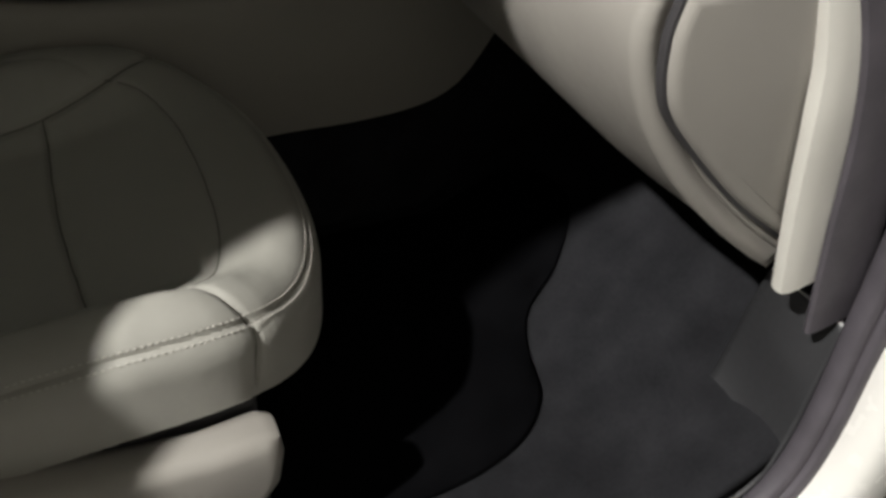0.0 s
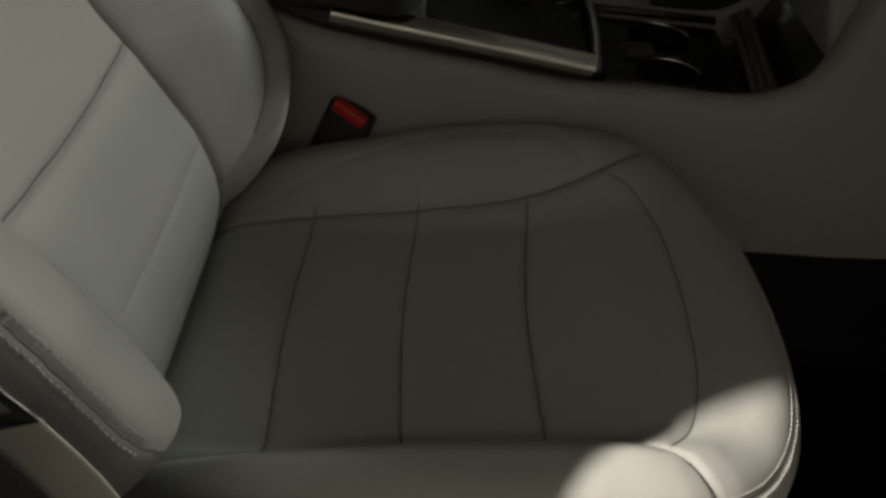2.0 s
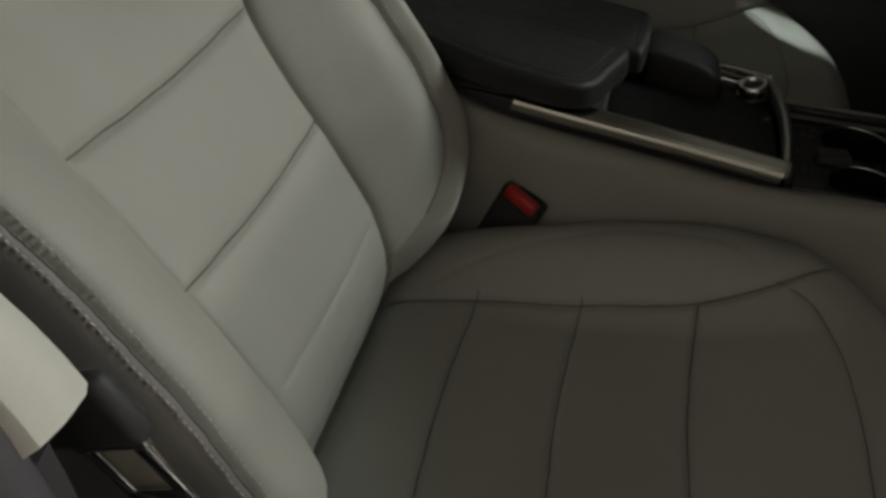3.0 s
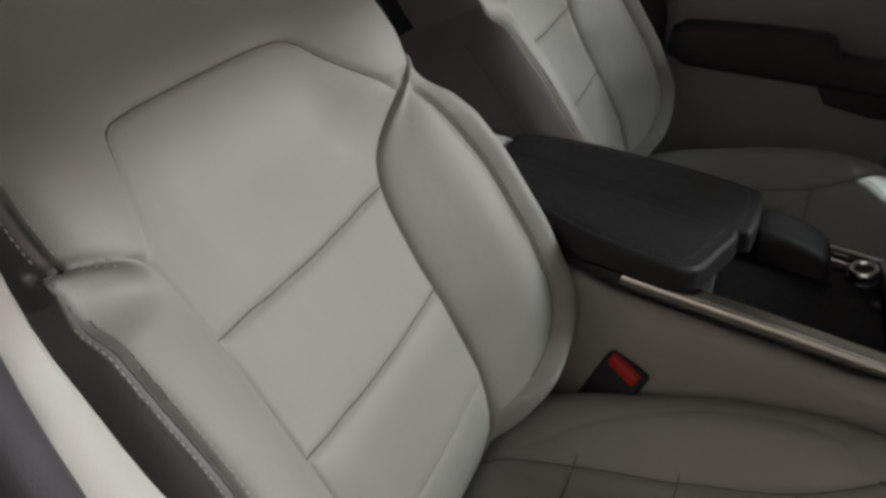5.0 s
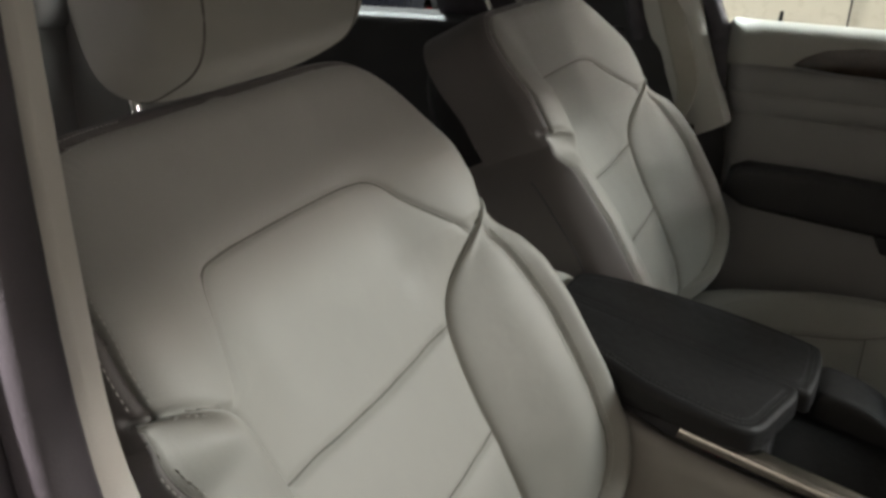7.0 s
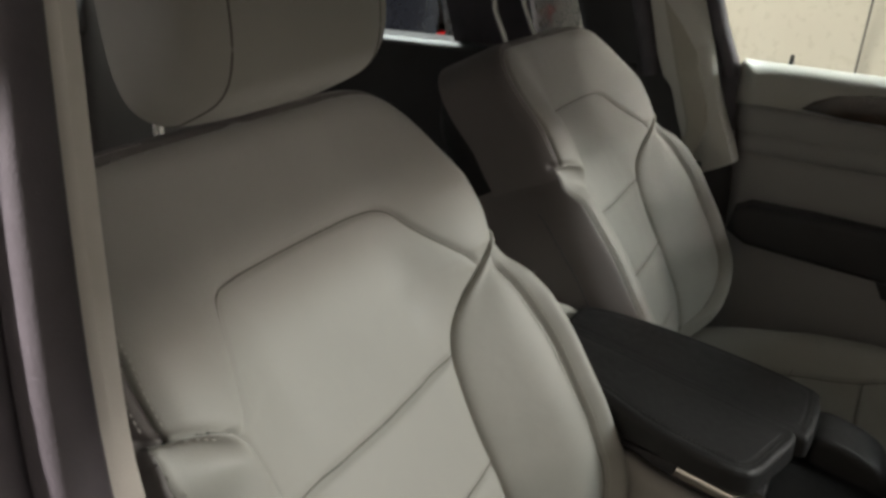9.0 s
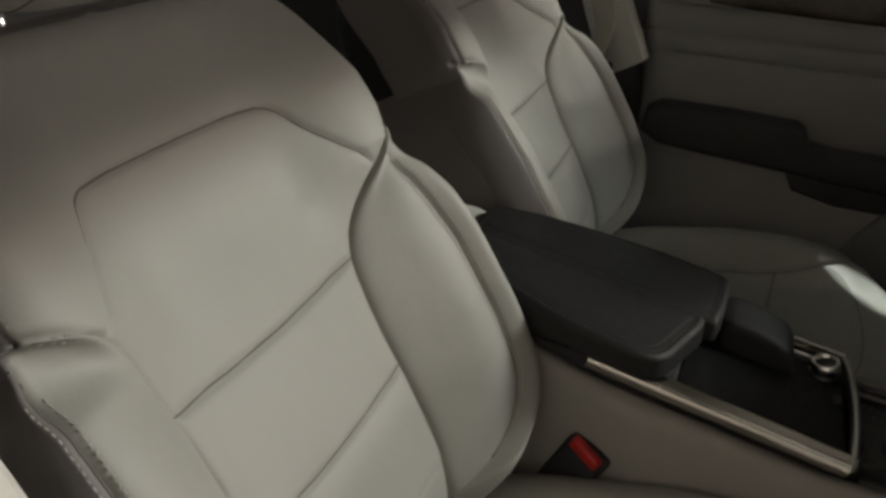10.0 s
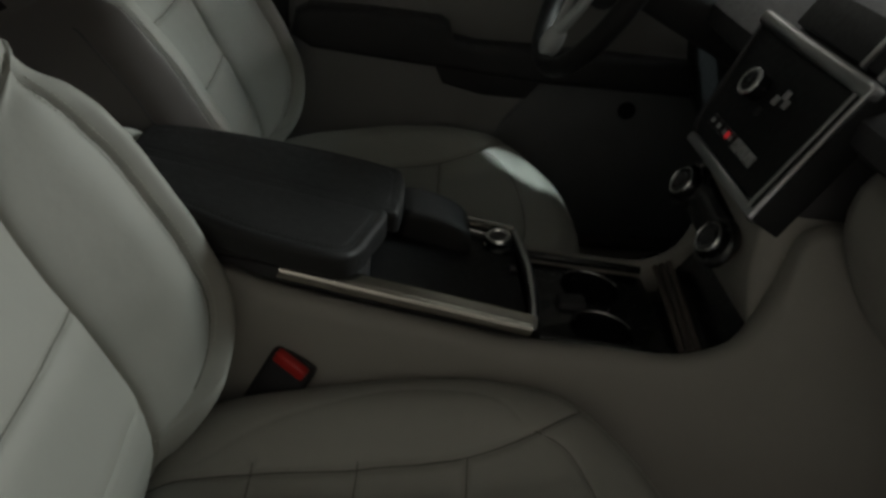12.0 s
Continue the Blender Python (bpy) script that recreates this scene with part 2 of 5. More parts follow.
def sheet(grid, closed_u=False, closed_v=False):
    """Quads over a grid of points (n, m, 3)."""
    g = np.asarray(grid, float)
    n, m = g.shape[:2]
    fs = []
    for i in range(n - (0 if closed_u else 1)):
        for j in range(m - (0 if closed_v else 1)):
            fs.append((i * m + j, ((i + 1) % n) * m + j, ((i + 1) % n) * m + (j + 1) % m, i * m + (j + 1) % m))
    return g.reshape(-1, 3), fs


def thick(geo, d, flip=False):
    """A sheet given a thickness."""
    bm = bmesh.new()
    vs = [bm.verts.new(v) for v in np.asarray(geo[0]).tolist()]
    for q in geo[1]:
        bm.faces.new([vs[k] for k in (q[::-1] if flip else q)])
    bm.normal_update()
    bmesh.ops.solidify(bm, geom=bm.faces[:], thickness=d)
    return bm


def ring(centre, axis, r, wide, high, n=48, arc=(0, 360), segs=10):
    """A rounded ring, or an arc of one, round an axis."""
    w = Vector(axis).normalized()
    q = w.to_track_quat("Z", "Y").to_matrix()
    a = np.radians(np.linspace(arc[0], arc[1], n))
    pts = np.array([list(Vector(centre) + q @ Vector((r * math.cos(k), r * math.sin(k), 0))) for k in a])
    b = np.linspace(0, 2 * np.pi, segs, endpoint=False)
    rad = (pts - np.array(centre)) / r
    wv = np.array(w)
    g = pts[:, None] + (wide * np.cos(b))[None, :, None] * rad[:, None] + (high * np.sin(b))[None, :, None] * wv[None, None]
    vs, fs = sheet(g, closed_v=True)
    if arc[1] - arc[0] < 359.9:
        fs = fs + [tuple(range(segs)), tuple(len(vs) - segs + k for k in range(segs))[::-1]]
    return vs, fs


def disc(centre, axis, r, depth, bevel=0.002, segs=32, r2=None):
    """A round block with rounded rims, centred on its axis."""
    bm = bmesh.new()
    bmesh.ops.create_cone(bm, cap_ends=True, segments=segs, radius1=r, radius2=r if r2 is None else r2, depth=depth)
    caps = [e for e in bm.edges if abs(e.verts[0].co.z - e.verts[1].co.z) < 1e-6]
    if bevel:
        bmesh.ops.bevel(bm, geom=caps, offset=bevel, segments=3, profile=0.5, affect="EDGES")
    q = Vector(axis).normalized().to_track_quat("Z", "Y").to_matrix().to_4x4()
    bmesh.ops.transform(bm, verts=bm.verts, matrix=Matrix.Translation(centre) @ q)
    return bm


def moved(bm, m):
    bmesh.ops.transform(bm, verts=bm.verts, matrix=m)
    return bm


def dist_to(line, p):
    """Distance of points p (k, 2) from a polyline (m, 2)."""
    a, b = line[:-1], line[1:]
    d = b - a
    best = np.full(len(p), 9.0)
    for i in range(len(a)):
        w = p - a[i]
        t = np.clip((w @ d[i]) / (d[i] @ d[i] + 1e-12), 0, 1)
        best = np.minimum(best, np.hypot(w[:, 0] - t * d[i, 0], w[:, 1] - t * d[i, 1]))
    return best


def smooth01(x, a, b):
    t = np.clip((x - a) / (b - a), 0, 1)
    return t * t * (3 - 2 * t)


def stitches(line, normals, pitch=0.0055, length=0.0036, radius=0.0006, lift=0.0004):
    """A row of short threads laid along a line on a surface."""
    line, normals = np.asarray(line), np.asarray(normals)
    s = np.concatenate([[0], np.cumsum(np.linalg.norm(np.diff(line, axis=0), axis=1))])
    vs, fs = [], []
    for k in np.arange(pitch, s[-1] - pitch, pitch):
        ends = [np.array([np.interp(k + o, s, line[:, j]) for j in range(3)]) for o in (-length / 2, length / 2)]
        nn = np.array([np.interp(k, s, normals[:, j]) for j in range(3)])
        nn /= np.linalg.norm(nn)
        t = ends[1] - ends[0]
        t /= np.linalg.norm(t)
        side = np.cross(t, nn)
        b0 = len(vs)
        for e, h in ((ends[0], 0.2), (ends[0] * 0.75 + ends[1] * 0.25, 1.0), (ends[0] * 0.25 + ends[1] * 0.75, 1.0), (ends[1], 0.2)):
            c = e + nn * lift
            for a in (0.0, 1.257, 2.513, 3.770, 5.027):
                vs.append(c + radius * h * (math.cos(a) * side + math.sin(a) * nn))
        for i in range(3):
            for j in range(5):
                fs.append((b0 + i * 5 + j, b0 + i * 5 + (j + 1) % 5, b0 + i * 5 + 5 + (j + 1) % 5, b0 + i * 5 + 5 + j))
    return np.array(vs), fs

# ---- seats ----


def pillow(inner, radius, wall, step, height):
    """A padded form: flat plan points, their places in (a, b, h), normals and the distance past the inner outline.
    inner: closed outline (m, 2) of the top; height: the top's height over (k, 2) points."""
    lo, hi = inner.min(0), inner.max(0)
    ext = radius * math.pi / 2 + wall
    a = np.arange(lo[0] - ext - step, hi[0] + ext + 2 * step, step)
    b = np.arange(lo[1] - ext - step, hi[1] + ext + 2 * step, step)
    ga, gb = np.meshgrid(a, b, indexing="ij")
    p = np.stack([ga.ravel(), gb.ravel()], 1)
    inside = np.zeros(len(p), bool)
    q = p.copy()
    e2 = np.full(len(p), 9.0)
    for i in range(len(inner)):
        u, v = inner[i], inner[(i + 1) % len(inner)]
        cross = ((u[1] > p[:, 1]) != (v[1] > p[:, 1])) & (p[:, 0] < (v[0] - u[0]) * (p[:, 1] - u[1]) / (v[1] - u[1] + 1e-15) + u[0])
        inside ^= cross
        d = v - u
        t = np.clip(((p - u) @ d) / (d @ d + 1e-15), 0, 1)
        c = u + t[:, None] * d
        m = ((p - c) ** 2).sum(1)
        k = m < e2
        e2[k] = m[k]
        q[k] = c[k]
    e = np.where(inside, 0, np.sqrt(e2))
    q[inside] = p[inside]
    way = (p - q) / np.maximum(e, 1e-9)[:, None]
    keep = e < ext + 1.6 * step
    e = np.minimum(e, ext)
    phi = np.minimum(e / radius, math.pi / 2)
    h = height(q)
    place = np.column_stack([q + way * (radius * np.sin(phi))[:, None], h - radius * (1 - np.cos(phi)) - np.maximum(0, e - radius * math.pi / 2)])
    # slope of the top for the inside normals
    eps = 0.002
    ha, hb = (height(q + [eps, 0]) - height(q - [eps, 0])) / (2 * eps), (height(q + [0, eps]) - height(q - [0, eps])) / (2 * eps)
    nrm = np.column_stack([way * np.sin(phi)[:, None] - np.column_stack([ha, hb]) * np.cos(phi)[:, None], np.cos(phi)])
    nrm /= np.linalg.norm(nrm, axis=1)[:, None]
    n, m = len(a), len(b)
    i, j = np.meshgrid(np.arange(n - 1), np.arange(m - 1), indexing="ij")
    f = np.stack([i * m + j, (i + 1) * m + j, (i + 1) * m + j + 1, i * m + j + 1], -1).reshape(-1, 4)
    f = f[keep[f].all(1)]
    return p, place, nrm, e, f


def groove(p, nrm, place, lines):
    """Press seam lines (line, depth, half width) into a padded form, with the pad swelling between them."""
    down = np.zeros(len(p))
    for line, depth, half in lines:
        d = dist_to(line, p)
        down = np.maximum(down, depth * np.exp(-(d / half) ** 2) + depth * 0.55 * np.exp(-(d / (half * 5)) ** 2))
    return place - nrm * down[:, None]


def pick(vs, fs):
    """The faces with only the vertices that they use."""
    used, inv = np.unique(fs, return_inverse=True)
    return vs[used], inv.reshape(fs.shape)


def shade_strip(p, place, nrm, line, radius=0.0010, lift=0.0):
    """A thin strip along a plan line on a padded form, dark in place of seam shade."""
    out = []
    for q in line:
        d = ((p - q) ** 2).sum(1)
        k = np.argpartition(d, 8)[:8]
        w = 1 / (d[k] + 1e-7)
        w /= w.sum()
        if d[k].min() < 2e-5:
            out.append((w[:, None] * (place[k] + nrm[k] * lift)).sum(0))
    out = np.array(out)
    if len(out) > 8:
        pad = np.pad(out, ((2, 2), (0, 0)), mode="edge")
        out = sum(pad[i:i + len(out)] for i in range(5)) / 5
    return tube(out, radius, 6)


# the backrest leans 30 degrees; its own axes are (side, up along the back, out of the front)
BACK_FOOT = np.array([0.04, 0.0, 0.76])
BACK_UP = np.array([-0.5, 0, 0.8660254])
BACK_OUT = np.array([0.8660254, 0, 0.5])


def on_back(g):
    """Points (.., 3) of the backrest's own axes in the world."""
    g = np.asarray(g, float)
    return BACK_FOOT + g[..., 0:1] * np.array([0, 1, 0]) + g[..., 1:2] * BACK_UP + g[..., 2:3] * BACK_OUT


def seat(name, label):
    top = thing(name, (0.25, 0.0, FLOOR), label, "car seat", "front seats")

    # cushion
    half = [(-0.03, 0.0), (-0.03, 0.10), (-0.025, 0.17), (0.03, 0.197), (0.15, 0.207), (0.28, 0.213), (0.37, 0.213), (0.44, 0.200), (0.490, 0.155), (0.515, 0.088), (0.523, 0.0)]
    inner = spline(half + [(a, -b) for a, b in half[-2::-1]], 300)[:-1]
    xs = [-0.2, -0.02, 0.005, 0.03, 0.10, 0.21, 0.33, 0.40, 0.455, 0.50, 0.7]
    zs = [0.60, 0.716, 0.737, 0.743, 0.744, 0.747, 0.758, 0.772, 0.784, 0.781, 0.76]
    bx = [-0.2, 0.0, 0.10, 0.24, 0.34, 0.42, 0.47, 0.52, 0.7]
    bz = [0.012, 0.020, 0.048, 0.066, 0.062, 0.040, 0.016, 0.0, 0.0]

    def height(q):
        x, y = q[:, 0], np.abs(q[:, 1])
        c = np.interp(x, xs, zs)
        # smooth the run of the height along the seat
        c = 0.25 * np.interp(x - 0.015, xs, zs) + 0.5 * c + 0.25 * np.interp(x + 0.015, xs, zs)
        rise = 0.25 * np.interp(x - 0.02, bx, bz) + 0.5 * np.interp(x, bx, bz) + 0.25 * np.interp(x + 0.02, bx, bz)
        return c + rise * np.where(q[:, 1] > 0, smooth01(y, 0.115, 0.205), smooth01(y, 0.150, 0.215)) - 0.004 * np.cos(np.clip(y / 0.15, 0, 1) * math.pi / 2) ** 2
    p, place, nrm, e, f = pillow(inner, 0.050, 0.055, 0.0026, height)
    side_seam = spline([(-0.08, 0.128), (0.0, 0.133), (0.10, 0.139), (0.22, 0.142), (0.33, 0.148), (0.400, 0.165), (0.447, 0.192), (0.475, 0.226), (0.490, 0.258), (0.500, 0.31)], 60)
    door_seam = spline([(-0.08, -0.182), (0.0, -0.182), (0.10, -0.179), (0.20, -0.174), (0.32, -0.169), (0.381, -0.177), (0.426, -0.201), (0.452, -0.228), (0.470, -0.252), (0.486, -0.31)], 60)
    front_arc = spline([(0.408, 0.172), (0.446, 0.150), (0.466, 0.095), (0.472, 0.0), (0.466, -0.095), (0.450, -0.155), (0.420, -0.195)], 50)
    swell = spline([(0.02, 0.135), (0.10, 0.176), (0.20, 0.203), (0.29, 0.214), (0.365, 0.203), (0.405, 0.170)], 50)
    cross = [spline([(x + 0.006, -0.172), (x, -0.07), (x - 0.002, 0.0), (x, 0.07), (x + 0.006, 0.150)], 30) for x in (0.100, 0.212, 0.330)]
    lines = [(side_seam, 0.0050, 0.0030), (door_seam, 0.0050, 0.0030), (front_arc, 0.0020, 0.0025), (swell, 0.0014, 0.0025)]
    lines += [(c, 0.0030 + 0.0012 * (k == 2), 0.0028) for k, c in enumerate(cross)]
    place = groove(p, nrm, place, lines)
    rim = np.exp(-((e - 0.046) / 0.0028) ** 2) * 0.0028 + np.exp(-((e - 0.046) / 0.012) ** 2) * 0.0014
    place = place - nrm * rim[:, None]
    mid = p[f].mean(1)
    edge = np.where(mid[:, 1] > 0, np.interp(mid[:, 0], side_seam[:, 0], side_seam[:, 1]), np.interp(mid[:, 0], door_seam[:, 0], -door_seam[:, 1]))
    inset = (np.abs(mid[:, 1]) < edge) & (mid[:, 0] < 0.503) & (mid[:, 0] > -0.07)
    cx = [np.interp(mid[:, 1], c[:, 1], c[:, 0]) for c in cross]
    row = (mid[:, 0] > cx[0]).astype(int) + (mid[:, 0] > cx[1]) + (mid[:, 0] > cx[2])
    arc = np.interp(mid[:, 1], front_arc[::-1, 1], front_arc[::-1, 0])
    front = inset & (row == 3) & (mid[:, 0] > arc)
    bolster = ~inset & (mid[:, 0] < 0.500)
    rest = ~bolster & (~inset | front)
    cushion = part("cushion", pick(place, f[rest]), LEATHER, top, angle=180)
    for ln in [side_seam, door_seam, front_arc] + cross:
        part("seam", shade_strip(p, place, nrm, spline(ln, 120), 0.0009), SEAM_SHADE, cushion, "dark strip for seam shade")
    for k in range(4):
        part("insert_panel", pick(place, f[inset & ~front & (row == k)]), LEATHER, cushion, angle=180)
    upper = e[f].mean(1) < 0.046
    for s in (1, -1):
        part("side_bolster", pick(place, f[bolster & (mid[:, 1] * s > 0) & upper]), LEATHER, cushion, angle=180)
        part("side_band", pick(place, f[bolster & (mid[:, 1] * s > 0) & ~upper]), LEATHER, cushion, angle=180)

    # double stitching along the lower rim of the cushion
    out = inner + 0.0
    t = np.gradient(out, axis=0)
    nn = np.column_stack([t[:, 1], -t[:, 0]])
    nn /= np.linalg.norm(nn, axis=1)[:, None]
    if ((out + nn * 0.01) ** 2).sum() < (out ** 2).sum():
        nn = -nn
    ok = out[:, 0] > 0.0
    for off in (0.041, 0.051):
        phi = off / 0.050
        at = np.column_stack([out + nn * 0.050 * math.sin(phi), height(out) - 0.050 * (1 - math.cos(phi))])
        nv = np.column_stack([nn * math.sin(phi), np.full(len(out), math.cos(phi))])
        part("stitching", stitches((at - nv * 0.0012)[ok], nv[ok], pitch=0.0058, length=0.0036, radius=0.0009), THREAD, cushion, "pale double stitching")

    # backrest pad
    hb = [(0.0, -0.03), (0.12, -0.03), (0.150, 0.05), (0.158, 0.20), (0.166, 0.32), (0.178, 0.375), (0.202, 0.405), (0.222, 0.435), (0.226, 0.48), (0.218, 0.53), (0.206, 0.572), (0.186, 0.596), (0.15, 0.604), (0.08, 0.606), (0.0, 0.606)]
    inner_b = spline(hb + [(-a, b) for a, b in hb[-2::-1]], 320)[:-1]

    def back_height(q):
        y, s = np.abs(q[:, 0]), q[:, 1]
        base = np.interp(s, [-0.1, -0.03, 0.0, 0.02, 0.04, 0.06, 0.08, 0.11, 0.20, 0.32, 0.42, 0.52, 0.60, 0.7], [-0.14, -0.085, -0.046, -0.022, -0.004, 0.006, 0.012, 0.018, 0.023, 0.020, 0.014, 0.012, 0.010, 0.0])
        wing = np.interp(s, [0.25, 0.36, 0.43, 0.50, 0.57, 0.62], [0.0, 0.026, 0.057, 0.052, 0.030, 0.014]) * smooth01(y, 0.09, 0.225)
        dish = -0.006 * np.exp(-((s - 0.44) / 0.05) ** 2) * np.exp(-(y / 0.10) ** 2)
        return base + wing + dish
    p, loc, nrm, e, f = pillow(inner_b, 0.040, 0.085, 0.0028, back_height)
    inner_edge = spline([(0.245, 0.436), (0.226, 0.421), (0.203, 0.405), (0.172, 0.383), (0.150, 0.358), (0.137, 0.325), (0.133, 0.27), (0.133, 0.20), (0.134, 0.12), (0.126, 0.04), (0.122, -0.07)], 60)
    flip = np.array([-1, 1])
    # the crease on the door side lies a little further out
    door_edge = spline([(-0.275, 0.452), (-0.241, 0.444), (-0.212, 0.430), (-0.185, 0.406), (-0.168, 0.372), (-0.158, 0.335), (-0.150, 0.27), (-0.147, 0.20), (-0.143, 0.12), (-0.139, 0.04), (-0.135, -0.07)], 60)
    yoke = spline([(-0.203, 0.406), (-0.178, 0.435), (-0.146, 0.478), (-0.131, 0.502), (-0.112, 0.513), (-0.06, 0.516), (0.0, 0.517), (0.06, 0.516), (0.112, 0.513), (0.131, 0.502), (0.146, 0.478), (0.178, 0.435), (0.203, 0.406)], 90)
    waist = [np.array([(-0.16, s + 0.004), (0.0, s - 0.002), (0.15, s + 0.004)]) for s in (0.335, 0.213, 0.098)]
    lines = [(inner_edge, 0.006, 0.004), (door_edge, 0.006, 0.004), (yoke, 0.0034, 0.0030), (spline(waist[0], 20), 0.0040, 0.0040), (spline(waist[1], 20), 0.0040, 0.0030), (spline(waist[2], 20), 0.0016, 0.0030)]
    lines = [(np.asarray(a), b, c) for a, b, c in lines]
    loc = groove(p, nrm, loc, lines)
    # the shoulder seam that carries on from the bolster's piping
    ew = np.exp(-((e - 0.034) / 0.0026) ** 2) * 0.0030 * smooth01(p[:, 1], 0.425, 0.445) * (1 - smooth01(np.abs(p[:, 0]), 0.02, 0.0))
    loc = loc - nrm * ew[:, None]
    vs = on_back(loc)
    mid = p[f].mean(1)
    ay, s = np.abs(mid[:, 0]), mid[:, 1]
    edge = np.where(mid[:, 0] > 0, np.interp(s, inner_edge[::-1, 1], inner_edge[::-1, 0]), np.interp(s, door_edge[::-1, 1], -door_edge[::-1, 0]))
    yk = np.interp(mid[:, 0], yoke[:, 0], yoke[:, 1])
    centre = (ay < edge) & (s < yk) & (s > -0.03)
    # under the bolsters the pad is cut away
    covered = (ay > edge) & (e[f].mean(1) < 0.046)
    covered &= np.where(mid[:, 0] < 0, (s < 0.445) & (dist_to(door_edge, mid) > 0.003), (s < 0.432) & (dist_to(inner_edge, mid) > 0.004))
    shoulder = ~centre & ~covered
    low = [np.interp(mid[:, 0], w[:, 0], w[:, 1]) for w in waist]
    row = (s > low[0]).astype(int) + (s > low[1]) + (s > low[2])
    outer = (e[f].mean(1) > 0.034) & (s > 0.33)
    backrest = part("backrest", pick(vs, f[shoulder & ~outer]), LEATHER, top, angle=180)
    part("shoulder_side", pick(vs, f[shoulder & outer]), LEATHER_SHADED, backrest, "leather side with shade put into its colour", angle=180)
    nrm_w = nrm[:, 0:1] * np.array([0, 1, 0]) + nrm[:, 1:2] * BACK_UP + nrm[:, 2:3] * BACK_OUT
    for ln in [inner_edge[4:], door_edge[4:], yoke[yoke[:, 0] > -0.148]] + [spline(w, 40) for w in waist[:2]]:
        part("seam", shade_strip(p, vs, nrm_w, spline(ln, 130), 0.0009), SEAM_SHADE, backrest, "dark strip for seam shade")
    # wider strips over the creases, coloured as the shade in them
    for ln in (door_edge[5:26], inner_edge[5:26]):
        part("seam", shade_strip(p, vs, nrm_w, spline(ln, 90), 0.0018, 0.0010), SEAM_SHADE, backrest, "dark strip for crease shade")
    for k in range(4):
        part("insert_panel", pick(vs, f[centre & (row == k)]), LEATHER, backrest, angle=180)

    # stitching on both sides of the shoulder seam
    t = np.gradient(inner_b, axis=0)
    nn = np.column_stack([t[:, 1], -t[:, 0]])
    nn /= np.linalg.norm(nn, axis=1)[:, None]
    if ((inner_b + nn * 0.01 - [0, 0.3]) ** 2).sum() < ((inner_b - [0, 0.3]) ** 2).sum():
        nn = -nn
    for sgn in (1, -1):
        ok = np.where((inner_b[:, 0] * sgn > 0.10) & (inner_b[:, 1] > 0.452))[0]
        for off in (0.028, 0.041):
            phi = off / 0.040
            at = np.column_stack([inner_b + nn * 0.040 * math.sin(phi), back_height(inner_b) - 0.040 * (1 - math.cos(phi))])[ok]
            nv = np.column_stack([nn * math.sin(phi), np.full(len(inner_b), math.cos(phi))])[ok]
            nw = nv[:, 0:1] * np.array([0, 1, 0]) + nv[:, 1:2] * BACK_UP + nv[:, 2:3] * BACK_OUT
            part("stitching", stitches(on_back(at), nw, radius=0.0005), THREAD, backrest, "pale stitching beside the seam")

    # wrapped side bolsters of the backrest: a face from the crease to a piped seam, and a panel rolling over the crest to the side
    S = [0.0, 0.10, 0.20, 0.30, 0.36, 0.40, 0.42, 0.437]

    def run(v):
        r = np.interp(along, S, v)
        return np.convolve(np.pad(r, 5, mode="edge"), np.ones(11) / 11, "valid")

    def quarter(lo, hi):
        return np.sqrt(np.clip(1 - (np.clip(hi - along, 0, hi - lo) / (hi - lo)) ** 2, 0, 1))
    for sgn in (1, -1):
        tip = 0.4365 if sgn > 0 else 0.4480
        along = np.linspace(0.012, tip, 120)
        own = inner_edge if sgn > 0 else door_edge * flip
        yi = np.interp(along, own[::-1, 1], own[::-1, 0])
        base = back_height(np.column_stack([yi, along]))
        # past the pad's flat front the crease follows its rounded shoulder
        over = np.clip(yi - 0.220, 0, 0.0399)
        base = base - (0.040 - np.sqrt(0.040 ** 2 - over ** 2))
        w1, w2 = (quarter(0.052, 0.150), quarter(0.020, 0.140)) if sgn > 0 else (quarter(0.026, 0.115), quarter(0.012, 0.105))
        fade = np.clip((tip - along) / 0.09, 0.12, 1)
        pipe = [0.228, 0.231, 0.236, 0.236, 0.229, 0.222, 0.224, 0.240] if sgn > 0 else [0.270, 0.269, 0.265, 0.264, 0.264, 0.261, 0.258, 0.255]
        rim_ = [0.270, 0.273, 0.276, 0.275, 0.272, 0.266, 0.260, 0.256] if sgn > 0 else [0.295, 0.295, 0.293, 0.291, 0.286, 0.277, 0.268, 0.260]
        yc = np.maximum(yi + 0.003, yi + (run(pipe) - yi) * w1)
        yo = np.maximum(yc + 0.004, yi + (run(rim_) - yi) * w2)
        n0 = run([0.080, 0.086, 0.092, 0.088, 0.078, 0.068, 0.063, 0.060])
        # towards its tip the bolster runs out into the pad's rounded shoulder
        thin = smooth01(tip - along, 0.0, 0.060)
        past = np.clip(yc - 0.220, 0, 0.0399)
        flush = back_height(np.column_stack([np.minimum(yc, 0.220), along])) - (0.040 - np.sqrt(0.040 ** 2 - past ** 2))
        nc = flush * (1 - thin) + (base + (n0 - base) * w1) * thin
        nq = (flush - 0.004) * (1 - thin) + (base + (n0 + 0.017 * fade - base) * w2) * thin
        # the upper tip dives under the shoulder
        dive = smooth01(along, tip - 0.032, tip)
        sunk = 0.2 if sgn > 0 else 0.12
        base_ = base - 0.016 * sunk * dive
        nc, nq = nc - 0.020 * sunk * dive, nq - 0.022 * sunk * dive
        cuts = []
